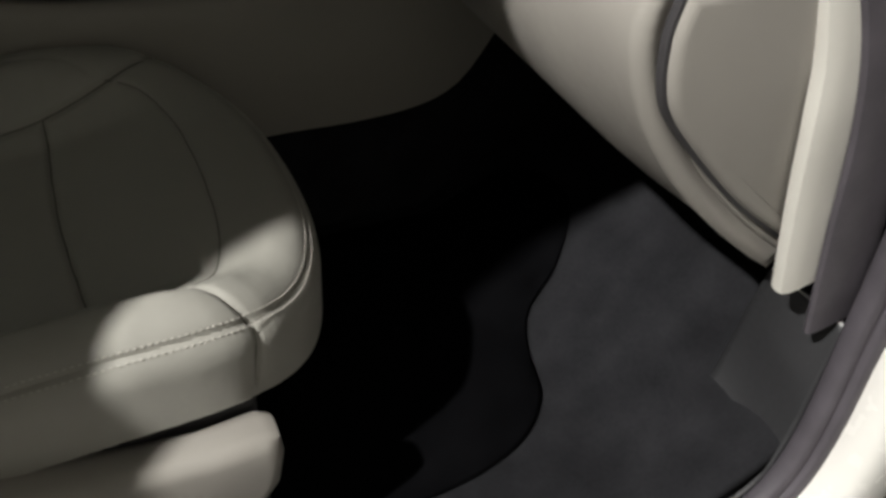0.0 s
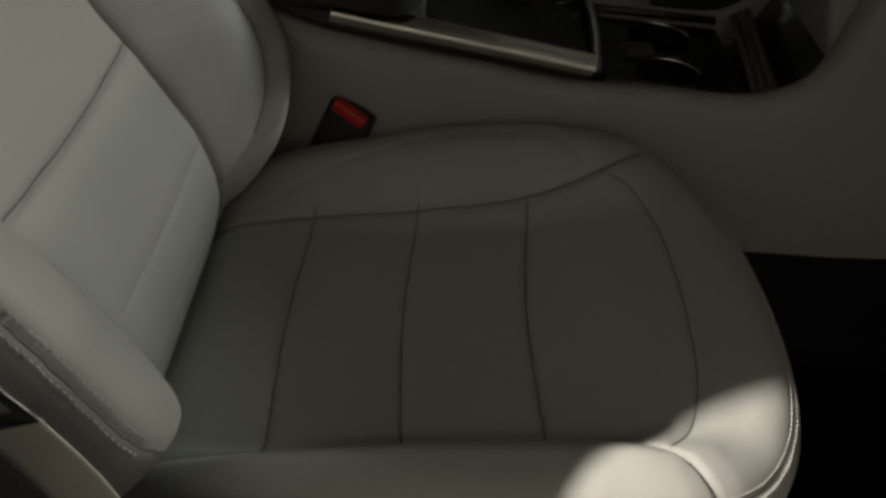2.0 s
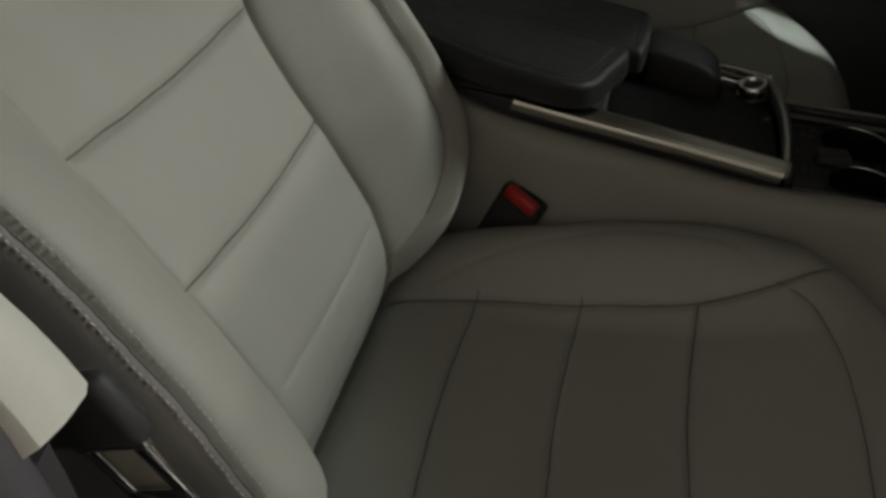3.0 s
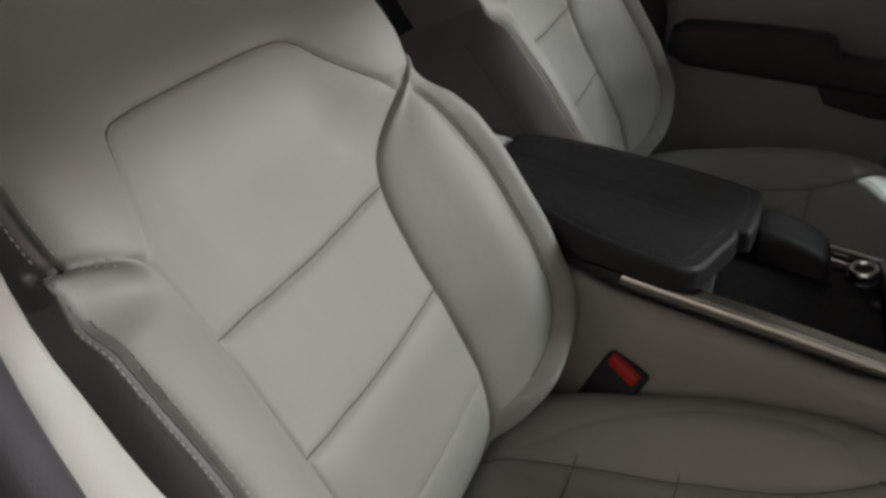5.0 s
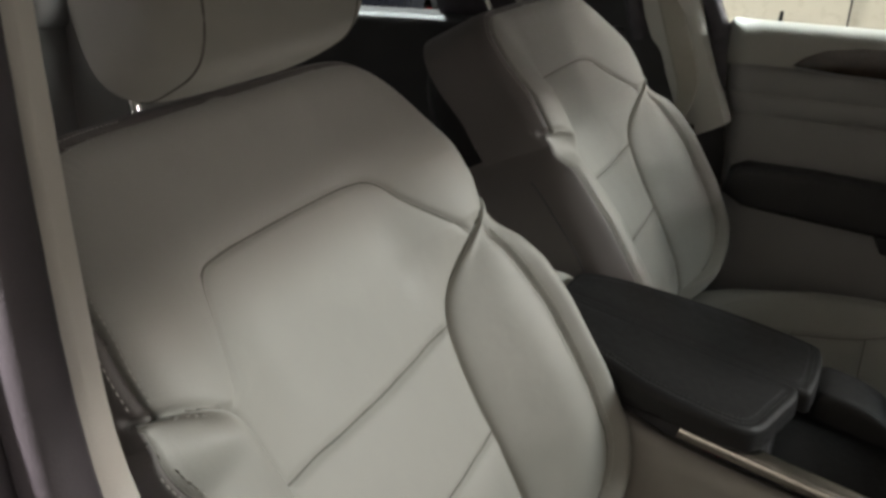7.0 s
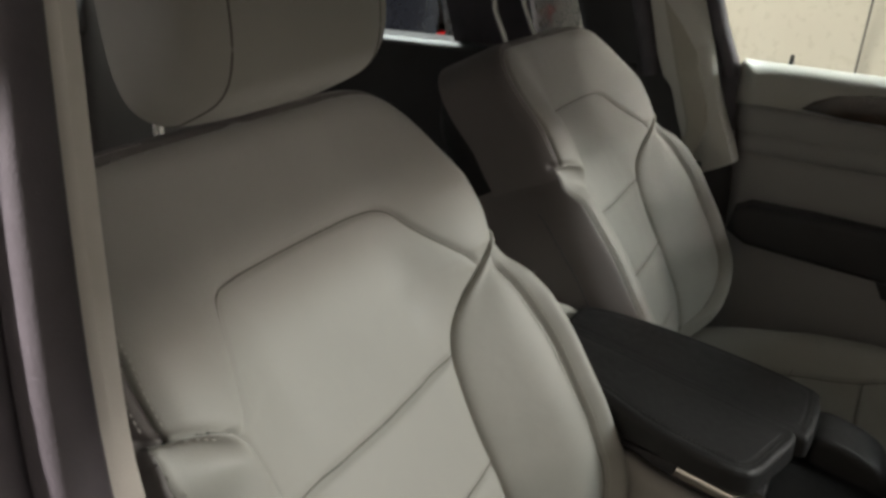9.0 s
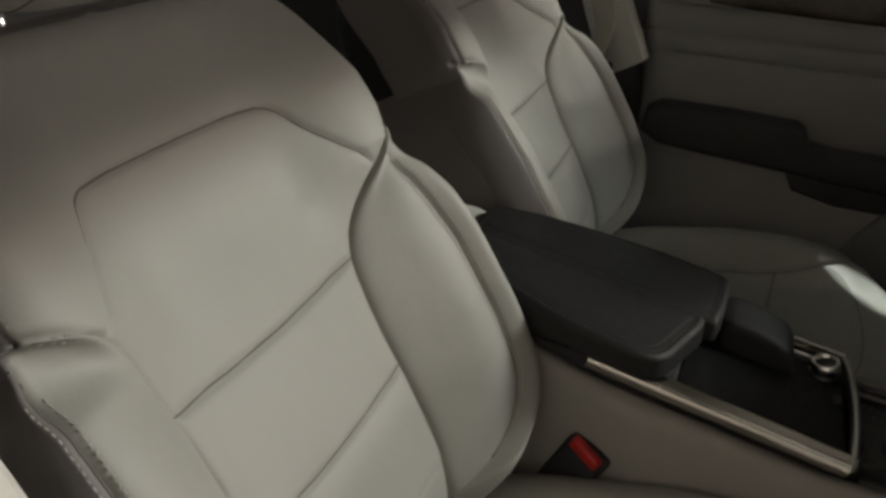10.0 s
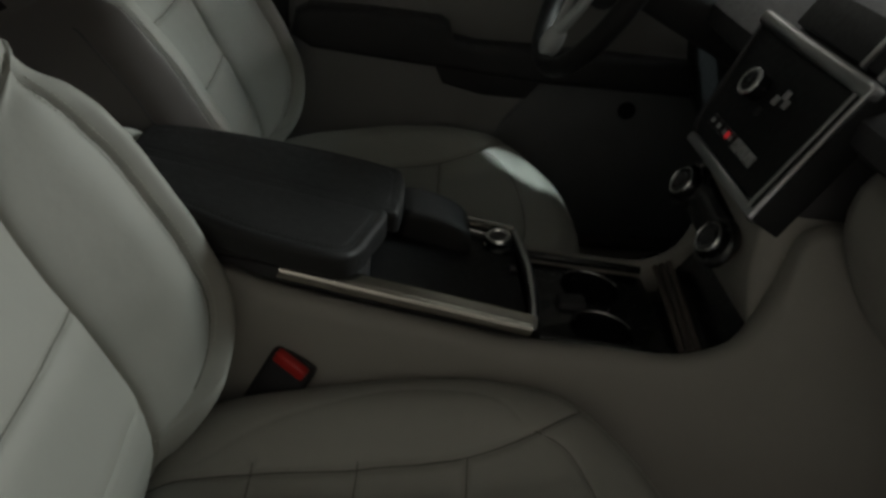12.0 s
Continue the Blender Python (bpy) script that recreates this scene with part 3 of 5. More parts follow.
        for a, b, c, d, h, q, sm in zip(yi, yc, yo, base_, nc, nq, along):
            ctrl = [(a - 0.002, d - 0.014), (a + 0.002, d + 0.001), (a + 0.34 * (b - a), d + 0.42 * (h - d)), (a + 0.68 * (b - a), d + 0.80 * (h - d)), (b, h), (b + 0.52 * (c - b), q), (c - 0.10 * (c - b), q - 0.014), (c, q - 0.045), (c - 0.004, q - 0.085), (c - 0.03, q - 0.15)]
            if sgn < 0:
                # the door side crests before its piping
                k_, w_ = h - d, b - a
                ctrl = [(a - 0.002, d - 0.014), (a + 0.002, d + 0.001), (a + 0.28 * w_, d + 0.52 * k_), (a + 0.58 * w_, d + 0.90 * k_), (a + 0.82 * w_, d + 1.0 * k_), (b, h - 0.07 * k_), (b + 0.45 * (c - b), h - 0.20 * k_ - 0.004), (c, h - 0.20 * k_ - 0.034), (c + 0.002, h - 0.20 * k_ - 0.075), (c + 0.002, h - 0.16)]
                h = h - 0.07 * k_
            line = spline(ctrl, 300)
            i = int(np.argmin(np.hypot(line[:, 0] - b, line[:, 1] - h)))
            i = min(max(i, 8), 290)
            pick_ = np.concatenate([np.linspace(0, i, 24), np.linspace(i, 299, 35)[1:]])
            row_ = np.column_stack([np.interp(pick_, np.arange(300), line[:, k]) for k in (0, 1)])
            cuts.append(np.column_stack([row_[:, 0] * sgn, np.full(58, sm), row_[:, 1]]))
        cuts = np.array(cuts)
        split = 23
        g = on_back(cuts)
        gu, gv = np.gradient(g, axis=0), np.gradient(g, axis=1)
        nv = np.cross(gu, gv)
        nv /= np.linalg.norm(nv, axis=2)[..., None] + 1e-12
        if (nv[60, 18] @ BACK_OUT) < 0:
            nv = -nv
        far_ = np.linalg.norm(g - g[:, split:split + 1], axis=2)
        dep = 0.0034 * np.exp(-(far_ / 0.0022) ** 2) + 0.0014 * np.exp(-(far_ / 0.010) ** 2)
        g = g - nv * (dep * np.clip((along - 0.06) / 0.03, 0, 1)[:, None])[..., None]
        k1 = int(np.argmin(abs(along - 0.062)))
        # dark strip in the piping groove, standing for its shade
        part("seam", tube(g[k1:, split], 0.0011, 6), SEAM_SHADE, backrest, "dark strip for piped seam shade")
        wrap = part("back_bolster", sheet(g[:, :split + 1]), LEATHER, backrest, angle=180)
        # the door-side flank takes the shaded copy of the leather
        part("side_panel", sheet(g[:, split:]), LEATHER if sgn > 0 else LEATHER_SHADED, wrap, angle=180)
        if sgn < 0:
            # a second sewn line further down the flank
            low_ = [[np.interp(0.062, far_[m, split:], g[m, split:, k]) for k in range(3)] for m in range(6, len(along) - 14)]
            part("seam", tube(np.array(low_), 0.0014, 6), DARK_THREAD, wrap, "dark strip for seam shade")
        k0 = int(np.argmin(abs(along - 0.085)))
        for way in (-1, 1):
            ln, nn = [], []
            for m in range(k0, len(along) - 8):
                side = far_[m, :split + 1][::-1] if way < 0 else far_[m, split:]
                j = float(np.interp(0.0060, side, np.arange(len(side))))
                j = split + way * j
                j0 = int(j)
                ln.append(g[m, j0] * (1 - j + j0) + g[m, min(j0 + 1, 57)] * (j - j0))
                nn.append(nv[m, j0])
            part("stitching", stitches(np.array(ln), np.array(nn), pitch=0.0056, length=0.0040, radius=0.0007, lift=0.0011), THREAD, wrap, "pale stitching beside the seam")

    # back shell, closing the seat behind
    shell_half = [(0.0, -0.06), (0.15, -0.06), (0.22, 0.02), (0.248, 0.15), (0.254, 0.30), (0.254, 0.42), (0.255, 0.50), (0.240, 0.58), (0.18, 0.626), (0.0, 0.632)]
    o = spline(shell_half + [(-a, b) for a, b in shell_half[-2::-1]], 120)[:-1]
    rings = []
    for sc, out_ in ((1.0, -0.035), (1.005, -0.07), (0.98, -0.10), (0.90, -0.125), (0.6, -0.14), (0.02, -0.145)):
        c = np.array([0, 0.29])
        rings.append(np.column_stack([(o - c) * sc + c, np.full(len(o), out_)]))
    part("back_shell", sheet(on_back(np.array(rings)), closed_v=True), BLACK_LEATHER, top, "dark back shell", angle=180)

    # headrest with two posts
    def power(v, k):
        return math.copysign(abs(v) ** k, v)

    def head_at(u, v):
        """A point of the headrest: a cushion with full ends, leaning forward to its top."""
        cu, su = abs(math.cos(u)) ** 0.30, power(math.sin(u), 0.34)
        cv, sv = power(math.cos(v), 0.46), power(math.sin(v), 0.55)
        up = 0.749 + 0.115 * cu * cv * (1 - 0.05 * su * su)
        return (0.010 + 0.144 * su, up, 0.048 + 0.34 * (up - 0.63) + 0.054 * cu * sv - 0.010 * su * su)
    head = [[head_at(u, v) for v in np.linspace(0, 2 * math.pi, 80, endpoint=False)] for u in np.linspace(-math.pi / 2, math.pi / 2, 64)]
    headrest = part("headrest", sheet(on_back(np.array(head)), closed_v=True), LEATHER, top, angle=180)
    for way in (-1, 1):
        u = way * math.asin((0.106 / 0.144) ** (1 / 0.34))
        loop = np.array([head_at(u, v) for v in np.linspace(0, 2 * math.pi, 90)])
        # strip round the headrest seam, with the seam's shade as its colour
        part("seam", tube(on_back(loop), 0.0011, 6, ends=False), SEAM_SHADE, headrest, "sewn seam")
    for y in (-0.065, 0.065):
        part("headrest_post", tube(on_back(np.array([(y, 0.56, -0.035), (y, 0.64, -0.030), (y, 0.70, -0.004), (y, 0.74, 0.025)])), 0.0052, 14), CHROME, top, "chrome post")
        part("post_sleeve", disc(on_back(np.array([y, 0.636, -0.032])), BACK_UP, 0.010, 0.006), BLACK, top)

    # seat base, side valance and runners
    val = [(-0.10, 0.60), (0.30, 0.580), (0.40, 0.580), (0.440, 0.592), (0.460, 0.622), (0.466, 0.660), (0.463, 0.684), (0.450, 0.692), (0.40, 0.690), (0.34, 0.698), (0.24, 0.716), (0.10, 0.726), (-0.02, 0.745), (-0.10, 0.765)]
    for y0, y1 in ((-0.294, -0.246), (0.250, 0.274)):
        part("side_valance", prism(val, "y", y0, y1, 0.016 if y0 < 0 else 0.008, 5), CREAM, top, "grey-beige plastic side valance")
    part("seat_pan", box((-0.06, -0.245, 0.60), (0.455, 0.245, 0.695), 0.01), BLACK, top)
    for y in (-0.20, 0.20):
        part("runner", box((-0.10, y - 0.03, FLOOR + 0.012), (0.46, y + 0.03, FLOOR + 0.06), 0.006), BLACK, top)
        for x in (0.02, 0.36):
            part("bracket", box((x, y - 0.02, FLOOR + 0.05), (x + 0.05, y + 0.02, 0.62), 0.004), BLACK, top)
    return top


passenger_seat = seat("passenger_seat", "pale grey leather front passenger seat with stitched bolsters")
driver_seat = copy_thing(passenger_seat, pose(0.25, 0.78, FLOOR))
driver_seat.name = "driver_seat"
for ob in driver_seat.children:
    # the driver's headrest is drawn out further
    if ob.name.startswith("headrest") and "post" not in ob.name:
        ob.location = Vector(BACK_UP) * 0.076
    elif "headrest_post" in ob.name:
        ob.location = Vector(BACK_UP) * 0.060
driver_seat["label"] = "pale grey leather driver seat behind the steering wheel"

# ---- cabin floor and car body ----
floor_line = [(-1.6, 0.47), (-0.6, 0.45), (0.70, 0.45), (0.86, 0.46), (1.02, 0.56), (1.25, 0.74)]


def carpet_sheet(y0, y1, edge_rise):
    c = spline(floor_line, 60)
    ys = np.linspace(y0, y1, 40)
    g = np.array([[(x, y, z + edge_rise * smooth01(np.array([(y0 + 0.09 - y) / 0.09]), 0, 1)[0]) for y in ys] for x, z in c])
    return g


solid("floor", thick(sheet(carpet_sheet(-0.415, 1.195, 0.035)), 0.02), CARPET, "black carpet on the car floor, bare near the sill", "car floor", kind="structure", angle=180)
# mat outline drawn round the part of the footwell that lies in shade
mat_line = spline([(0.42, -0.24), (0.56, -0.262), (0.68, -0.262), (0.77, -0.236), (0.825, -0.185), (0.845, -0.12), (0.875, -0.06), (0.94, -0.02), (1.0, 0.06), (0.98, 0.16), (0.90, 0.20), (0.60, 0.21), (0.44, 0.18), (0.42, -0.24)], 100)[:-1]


def floor_z(x):
    c = spline(floor_line, 60)
    return float(np.interp(x, c[:, 0], c[:, 1]))


rings = []
for sc, dz in ((1.0, 0.004), (1.0, 0.008), (0.985, 0.011), (0.8, 0.0115), (0.4, 0.0115), (0.02, 0.0115)):
    c = np.array([0.70, -0.01])
    q = (mat_line - c) * sc + c
    rings.append(np.array([(x, y, floor_z(x) + dz) for x, y in q]))
solid("floor_mat", sheet(np.array(rings), closed_v=True), MAT_SHADE, "floor mat in the passenger footwell, near-black in place of shade", "floor mat", angle=60)

body = thing("car_body", (0.2, MID, 0.20), "white painted car body shell with dark door seals round the open doorway", "car body", kind="structure")


def mirror_y(vs):
    q = np.array(vs, float)
    q[:, 1] = 2 * MID - q[:, 1]
    return q


def both(name, geo, mat, parent, label=""):
    """A part and its mirror image on the car's other side."""
    vs, fs = geo
    part(name, (vs, fs), mat, parent, label)
    part(name, (mirror_y(vs), [q[::-1] for q in fs]), mat, parent, label)


def bar(line, cut, up=(0, 1, 0)):
    """A strip with a fixed cross-section (points across, up) along a line."""
    line = np.asarray(line, float)
    t = np.gradient(line, axis=0)
    t /= np.linalg.norm(t, axis=1)[:, None]
    upv = np.asarray(up, float)
    s = np.cross(t, upv)
    s /= np.linalg.norm(s, axis=1)[:, None]
    u = np.cross(s, t)
    cut = np.asarray(cut, float)
    g = line[:, None] + cut[None, :, 0:1] * s[:, None] + cut[None, :, 1:2] * u[:, None]
    vs, fs = sheet(g, closed_v=True)
    m = len(cut)
    return vs, fs + [tuple(range(m)), tuple(len(vs) - m + k for k in range(m))[::-1]]


def oval(a, b, n=14, power=0.6):
    t = np.linspace(0, 2 * np.pi, n, endpoint=False)
    return np.column_stack([a * np.sign(np.cos(t)) * np.abs(np.cos(t)) ** power, b * np.sign(np.sin(t)) * np.abs(np.sin(t)) ** power])


# doorway: the pillar behind it, the sill below, the pillar ahead, the roof edge above
B_FRONT = [(0.060, -0.400, 0.60), (0.048, -0.392, 0.90), (0.023, -0.376, 1.07), (-0.014, -0.378, 1.17), (-0.046, -0.376, 1.27), (-0.103, -0.336, 1.46), (-0.131, -0.310, 1.56), (-0.11, -0.292, 1.61)]
SILL = [(0.060, -0.400, 0.60), (0.10, -0.412, 0.53), (0.20, -0.418, 0.505), (0.60, -0.428, 0.475), (0.86, -0.432, 0.47), (0.950, -0.431, 0.495), (0.982, -0.426, 0.57), (0.994, -0.416, 0.67), (1.00, -0.405, 0.76)]
A_FRONT = [(1.00, -0.405, 0.76), (0.985, -0.40, 0.88), (0.958, -0.395, 1.00), (0.915, -0.385, 1.13), (0.83, -0.365, 1.25), (0.66, -0.330, 1.42), (0.42, -0.30, 1.575), (0.25, -0.288, 1.615)]
ROOF = [(0.25, -0.288, 1.615), (0.05, -0.285, 1.622), (-0.11, -0.292, 1.61)]
loop = np.vstack([spline(B_FRONT, 40)[::-1], spline(SILL, 40)[1:], spline(A_FRONT, 50)[1:], spline(ROOF, 20)[1:]])
kern = np.ones(5) / 5
loop = np.column_stack([np.convolve(np.pad(loop[:, k], 2, mode="wrap"), kern, "valid") for k in range(3)])
cen = np.array([0.42, -0.35, 1.05])


def doorway(out, side, a, b):
    """A band round the doorway: out from its middle by out, to the outside by side; a, b its half sizes."""
    q = loop.copy()
    d = q[:, [0, 2]] - cen[[0, 2]]
    d /= np.linalg.norm(d, axis=1)[:, None]
    t = np.gradient(q, axis=0)
    t /= np.linalg.norm(t, axis=1)[:, None]
    nn = np.column_stack([t[:, 2], np.zeros(len(t)), -t[:, 0]])
    nn /= np.linalg.norm(nn, axis=1)[:, None]
    nn *= np.sign((nn[:, [0, 2]] * d).sum(1))[:, None]
    # the bands draw closer together round the foot of the doorway
    w = (smooth01(1.0 - q[:, 2], 0.05, 0.30) * smooth01(q[:, 0], 0.3, 0.6))[:, None]
    c = q + nn * out * (1 - 0.42 * w) + np.array([0, -side, 0]) * (1 - 0.40 * w)
    cut = oval(a, b)
    g = c[:, None] + cut[None, :, 0:1] * nn[:, None] + cut[None, :, 1:2] * np.array([0, 1, 0])
    return sheet(g, closed_u=True, closed_v=True)


both("door_seal", doorway(0.011, 0.014, 0.014, 0.013), RUBBER, body, "black rubber door seal")
both("door_flange", doorway(0.034, 0.032, 0.015, 0.012), RUBBER, body)
both("door_frame", doorway(0.111, 0.070, 0.048, 0.034), BODY_WHITE, body, "white painted door frame")

# body sides beyond the doorways, roof and scuttle
sill_out = [(-0.46, 0.20), (-0.50, 0.30), (-0.49, 0.42), (-0.44, 0.47), (-0.38, 0.44), (-0.38, 0.20)]
for s in (0, 1):
    pts = [(y if not s else 2 * MID - y, z) for y, z in sill_out]
    part("rocker_panel", prism(pts, "x", -0.9, 1.15, 0.004), BODY_WHITE, body)
    y0, y1 = (-0.50, -0.40) if not s else (1.18, 1.28)
    part("front_wing", prism([(1.10, 0.30), (2.0, 0.35), (2.1, 0.70), (2.0, 0.95), (1.12, 1.10)], "y", y0, y1, 0.02), BODY_WHITE, body)
part("bonnet", prism([(1.12, 1.05), (1.30, 1.13), (1.80, 1.08), (2.10, 0.95), (2.10, 0.85), (1.12, 0.95)], "y", -0.42, 1.20, 0.02), BODY_WHITE, body)
part("bulkhead", box((1.22, -0.40, 0.30), (1.27, 1.18, 1.10), 0.005), BLACK, body)
# unseen roof; its front edge is set to cast shade on the backrest top
roof_g = np.array([[(x, y, z - 0.09 * ((y - MID) / 0.62) ** 4 * 0.7) for y in np.linspace(-0.335, 1.115, 24)] for x, z in spline([(0.50, 1.580), (0.32, 1.640), (0.10, 1.68), (-0.3, 1.70), (-1.0, 1.69), (-1.7, 1.60)], 30)])
part("roof", thick(sheet(roof_g), 0.03), BODY_WHITE, body, angle=60)
ceil_g = roof_g.copy()
ceil_g[..., 2] -= 0.038
solid("ceiling", thick(sheet(ceil_g), 0.012), HEADLINER, "grey cloth headliner under the car roof", "headliner", kind="structure", angle=60)
for y0, y1 in ((-0.41, -0.36), (1.14, 1.19)):
    part("quarter_panel", box((-1.78, y0, 0.40), (-1.06, y1, 1.24), 0.02), DOOR_GREY, body)
part("tailgate", box((-1.78, -0.38, 0.40), (-1.72, 1.16, 1.12), 0.02), DOOR_GREY, body)
for y0, y1 in ((-0.38, -0.26), (1.04, 1.16)):
    part("rear_pillar", box((-1.78, y0, 1.10), (-1.70, y1, 1.60), 0.02), DOOR_GREY, body)
# unseen window, added to let more light into the rear cabin
rear_pane = part("rear_window", box((-1.757, -0.27, 1.11), (-1.751, 1.05, 1.60), 0), GLASS, body, "rear window pane")
rear_pane.visible_shadow = False

# pillars between the doors: pale upper cover, black lower cover
b_line = spline(B_FRONT, 60)
hi_, lo_ = b_line[:, 2] > 1.068, b_line[:, 2] <= 1.07
up_cut = [(-0.004, -0.003), (0.000, 0.004), (-0.001, 0.014), (-0.008, 0.020), (-0.030, 0.020), (-0.060, 0.012), (-0.095, 0.0), (-0.10, -0.006), (-0.085, -0.008), (-0.012, -0.006)]


def pillar_cover(sel, cut, grow=0.0):
    q = b_line[sel]
    cut = np.asarray(cut, float)
    g = np.array([[(c[0] + a + 0.9 * grow * 0.020 * float(np.interp(c[2], [1.07, 1.22], [1, 0])), c[1] + b * (1 + grow * float(np.interp(c[2], [1.07, 1.27], [1, 0]))), c[2] + 0.8 * grow * a) for a, b in cut] for c in q])
    vs, fs = sheet(g, closed_v=True)
    m = len(cut)
    return vs, fs + [tuple(range(m)), tuple(len(vs) - m + k for k in range(m))[::-1]]


pillars = thing("pillar_cover", (0.0, MID, 0.6), "pale grey pillar covers over black lower covers", "pillar trim", kind="structure")
both("upper_cover", pillar_cover(hi_, up_cut, 0.75), PALE, pillars, "pale grey upper pillar cover")
low_cut = [(-0.004, 0.0), (-0.006, 0.010), (-0.020, 0.018), (-0.12, 0.024), (-0.16, 0.0), (-0.15, -0.03), (-0.010, -0.03)]
both("lower_cover", pillar_cover(lo_, low_cut), BLACK, pillars)
back_cut = [(-0.085, -0.004), (-0.10, 0.004), (-0.25, 0.004), (-0.27, -0.01), (-0.25, -0.04), (-0.09, -0.04)]
both("rear_cover", pillar_cover(b_line[:, 2] > 1.062, back_cut), BLACK, pillars, "dark pillar face behind the belt")
# rear doors behind the pillars, dark inside, with their window openings
for s in (0, 1):
    def yy(v):
        return v if not s else 2 * MID - v
    rd = thing("rear_door", (-0.6, yy(-0.40), 0.45), "dark rear door with its window, closed behind the front seat", "car door", "rear doors")
    ys = sorted((yy(-0.48), yy(-0.36)))
    part("door_panel", prism([(-0.16, 0.50), (-1.05, 0.50), (-1.15, 0.80), (-1.20, 1.20), (-0.20, 1.235), (-0.13, 1.0)], "y", ys[0], ys[1], 0.02), BLACK, rd)
    ys = sorted((yy(-0.50), yy(-0.482)))
    part("door_skin", prism([(-0.16, 0.48), (-1.05, 0.48), (-1.15, 0.80), (-1.20, 1.14), (-0.20, 1.165), (-0.13, 1.0)], "y", ys[0], ys[1], 0.004), BODY_WHITE, rd)
    fr = spline([(-0.17, 1.22), (-0.20, 1.35), (-0.25, 1.52), (-0.32, 1.565), (-0.7, 1.57), (-1.05, 1.50), (-1.22, 1.22)], 50)
    line = np.column_stack([fr[:, 0], [yy(-0.40 + 0.30 * max(0, z - 1.22)) for z in fr[:, 1]], fr[:, 1]])
    part("window_frame", bar(line, oval(0.018, 0.03)), RUBBER, rd)
    # unseen rail, added to stop light leaking in along the roof edge
    part("unseen_roof_rail", tube(np.array([(0.36, yy(-0.315), 1.585), (-0.2, yy(-0.315), 1.60), (-0.8, yy(-0.315), 1.60), (-1.6, yy(-0.31), 1.52)]), 0.045, 14), BODY_WHITE, rd)
    ys = (yy(-0.415), yy(-0.315))
    pane = part("window_pane", ([(-0.19, ys[0], 1.215), (-1.2, ys[0], 1.215), (-1.0, ys[1], 1.53), (-0.28, ys[1], 1.55)], [(0, 1, 2, 3)]), GLASS, rd)
    # the near-side pane stops light, so no stray patch falls on the seat
    pane.visible_shadow = not s
    if s:
        g = [[(x - 0.06 * k, ys[0] + (ys[1] - ys[0]) * k - 0.006, 1.215 + 0.335 * k) for x in (-0.42, -0.52, -0.62)] for k in (0, 0.5, 1)]
        part("window_divider", thick(sheet(np.array(g)), 0.02), RUBBER, rd, "dark divider in the rear window")

# seat belts: webbing down the pillar, tongue and stop


def belt(s):
    def m(p):
        return (p[0], p[1] if not s else 2 * MID - p[1], p[2])
    b = thing("seat_belt", m((0.03, -0.33, 0.62)), "beige seat belt hanging down the pillar with a steel tongue", "seat belt", "seat belts")
    run = spline([(-0.175, -0.325, 1.50), (-0.120, -0.348, 1.32), (-0.062, -0.350, 1.16), (-0.022, -0.338, 1.07), (0.002, -0.326, 1.03), (0.028, -0.322, 0.97), (0.055, -0.322, 0.90), (0.075, -0.330, 0.80), (0.085, -0.335, 0.62)], 60)
    if s:
        # the driver's belt drops behind the seat
        run[:, 0] -= 0.11 * smooth01(1.16 - run[:, 2], 0.0, 0.20)
    k0 = int(np.argmin(abs(run[:, 2] - 1.034)))
    wide = np.array([0.76, -0.10, 0.50])
    g = []
    for k, c in enumerate(run):
        w = 0.022
        g.append([m(c + wide * a * w / 0.88 + np.array([0, 0.003 * math.cos(a * 1.5), 0])) for a in np.linspace(-1, 1, 9)])
    part("webbing", thick(sheet(np.array(g)), 0.0016), WEBBING, b, angle=180)
    t = Vector(run[k0 + 3] - run[k0]).normalized()
    x = Vector(wide).normalized()
    x = (x - t * x.dot(t)).normalized()
    y = t.cross(x)
    fr = Matrix((x, t, y)).transposed().to_4x4()
    if not s:
        at = Matrix.Translation(Vector(run[k0])) @ fr
        part("tongue_grip", moved(box((-0.040, -0.026, -0.008), (0.036, 0.020, 0.008), 0.007), at), BLACK, b, "black plastic tongue grip")
        plate = moved(box((-0.024, 0.018, -0.0016), (-0.014, 0.070, 0.0016), 0.001), at)
        part("tongue_rail", plate, CHROME, b, "steel tongue")
        part("tongue_rail", moved(box((0.014, 0.018, -0.0016), (0.024, 0.070, 0.0016), 0.001), at), CHROME, b, "steel tongue")
        part("tongue_bar", moved(box((-0.024, 0.060, -0.0016), (0.024, 0.072, 0.0016), 0.001), at), CHROME, b, "steel tongue")
        part("tongue_neck", moved(box((-0.027, 0.010, -0.0025), (0.027, 0.026, 0.0025), 0.001), at), STEEL, b, "steel tongue")
    part("anchor", box([min(p, q) for p, q in zip(m((0.05, -0.345, 0.60)), m((0.11, -0.315, 0.66)))], [max(p, q) for p, q in zip(m((0.05, -0.345, 0.60)), m((0.11, -0.315, 0.66)))], 0.006), BLACK, b)
    return b


belt(0)
belt(1)

# buckle beside the passenger seat
buckle = thing("belt_buckle", (0.06, 0.265, 0.66), "black belt buckle with a red release button between seat and console", "belt buckle")
top_c = Vector((0.142, 0.252, 0.822))
ax = Vector((0.42, -0.10, 0.90)).normalized()
sx = Vector((0.80, -0.35, -0.40))
sx = (sx - ax * sx.dot(ax)).normalized()
fr = Matrix((sx, ax.cross(sx), ax)).transposed().to_4x4()
at = Matrix.Translation(top_c) @ fr
part("housing", moved(box((-0.027, -0.014, -0.112), (0.027, 0.013, 0.0), 0.006), at), BLACK, buckle, "black plastic housing")
part("release_button", moved(box((-0.021, -0.017, -0.012), (0.021, -0.004, 0.004), 0.004), at), RED, buckle, "red release button")
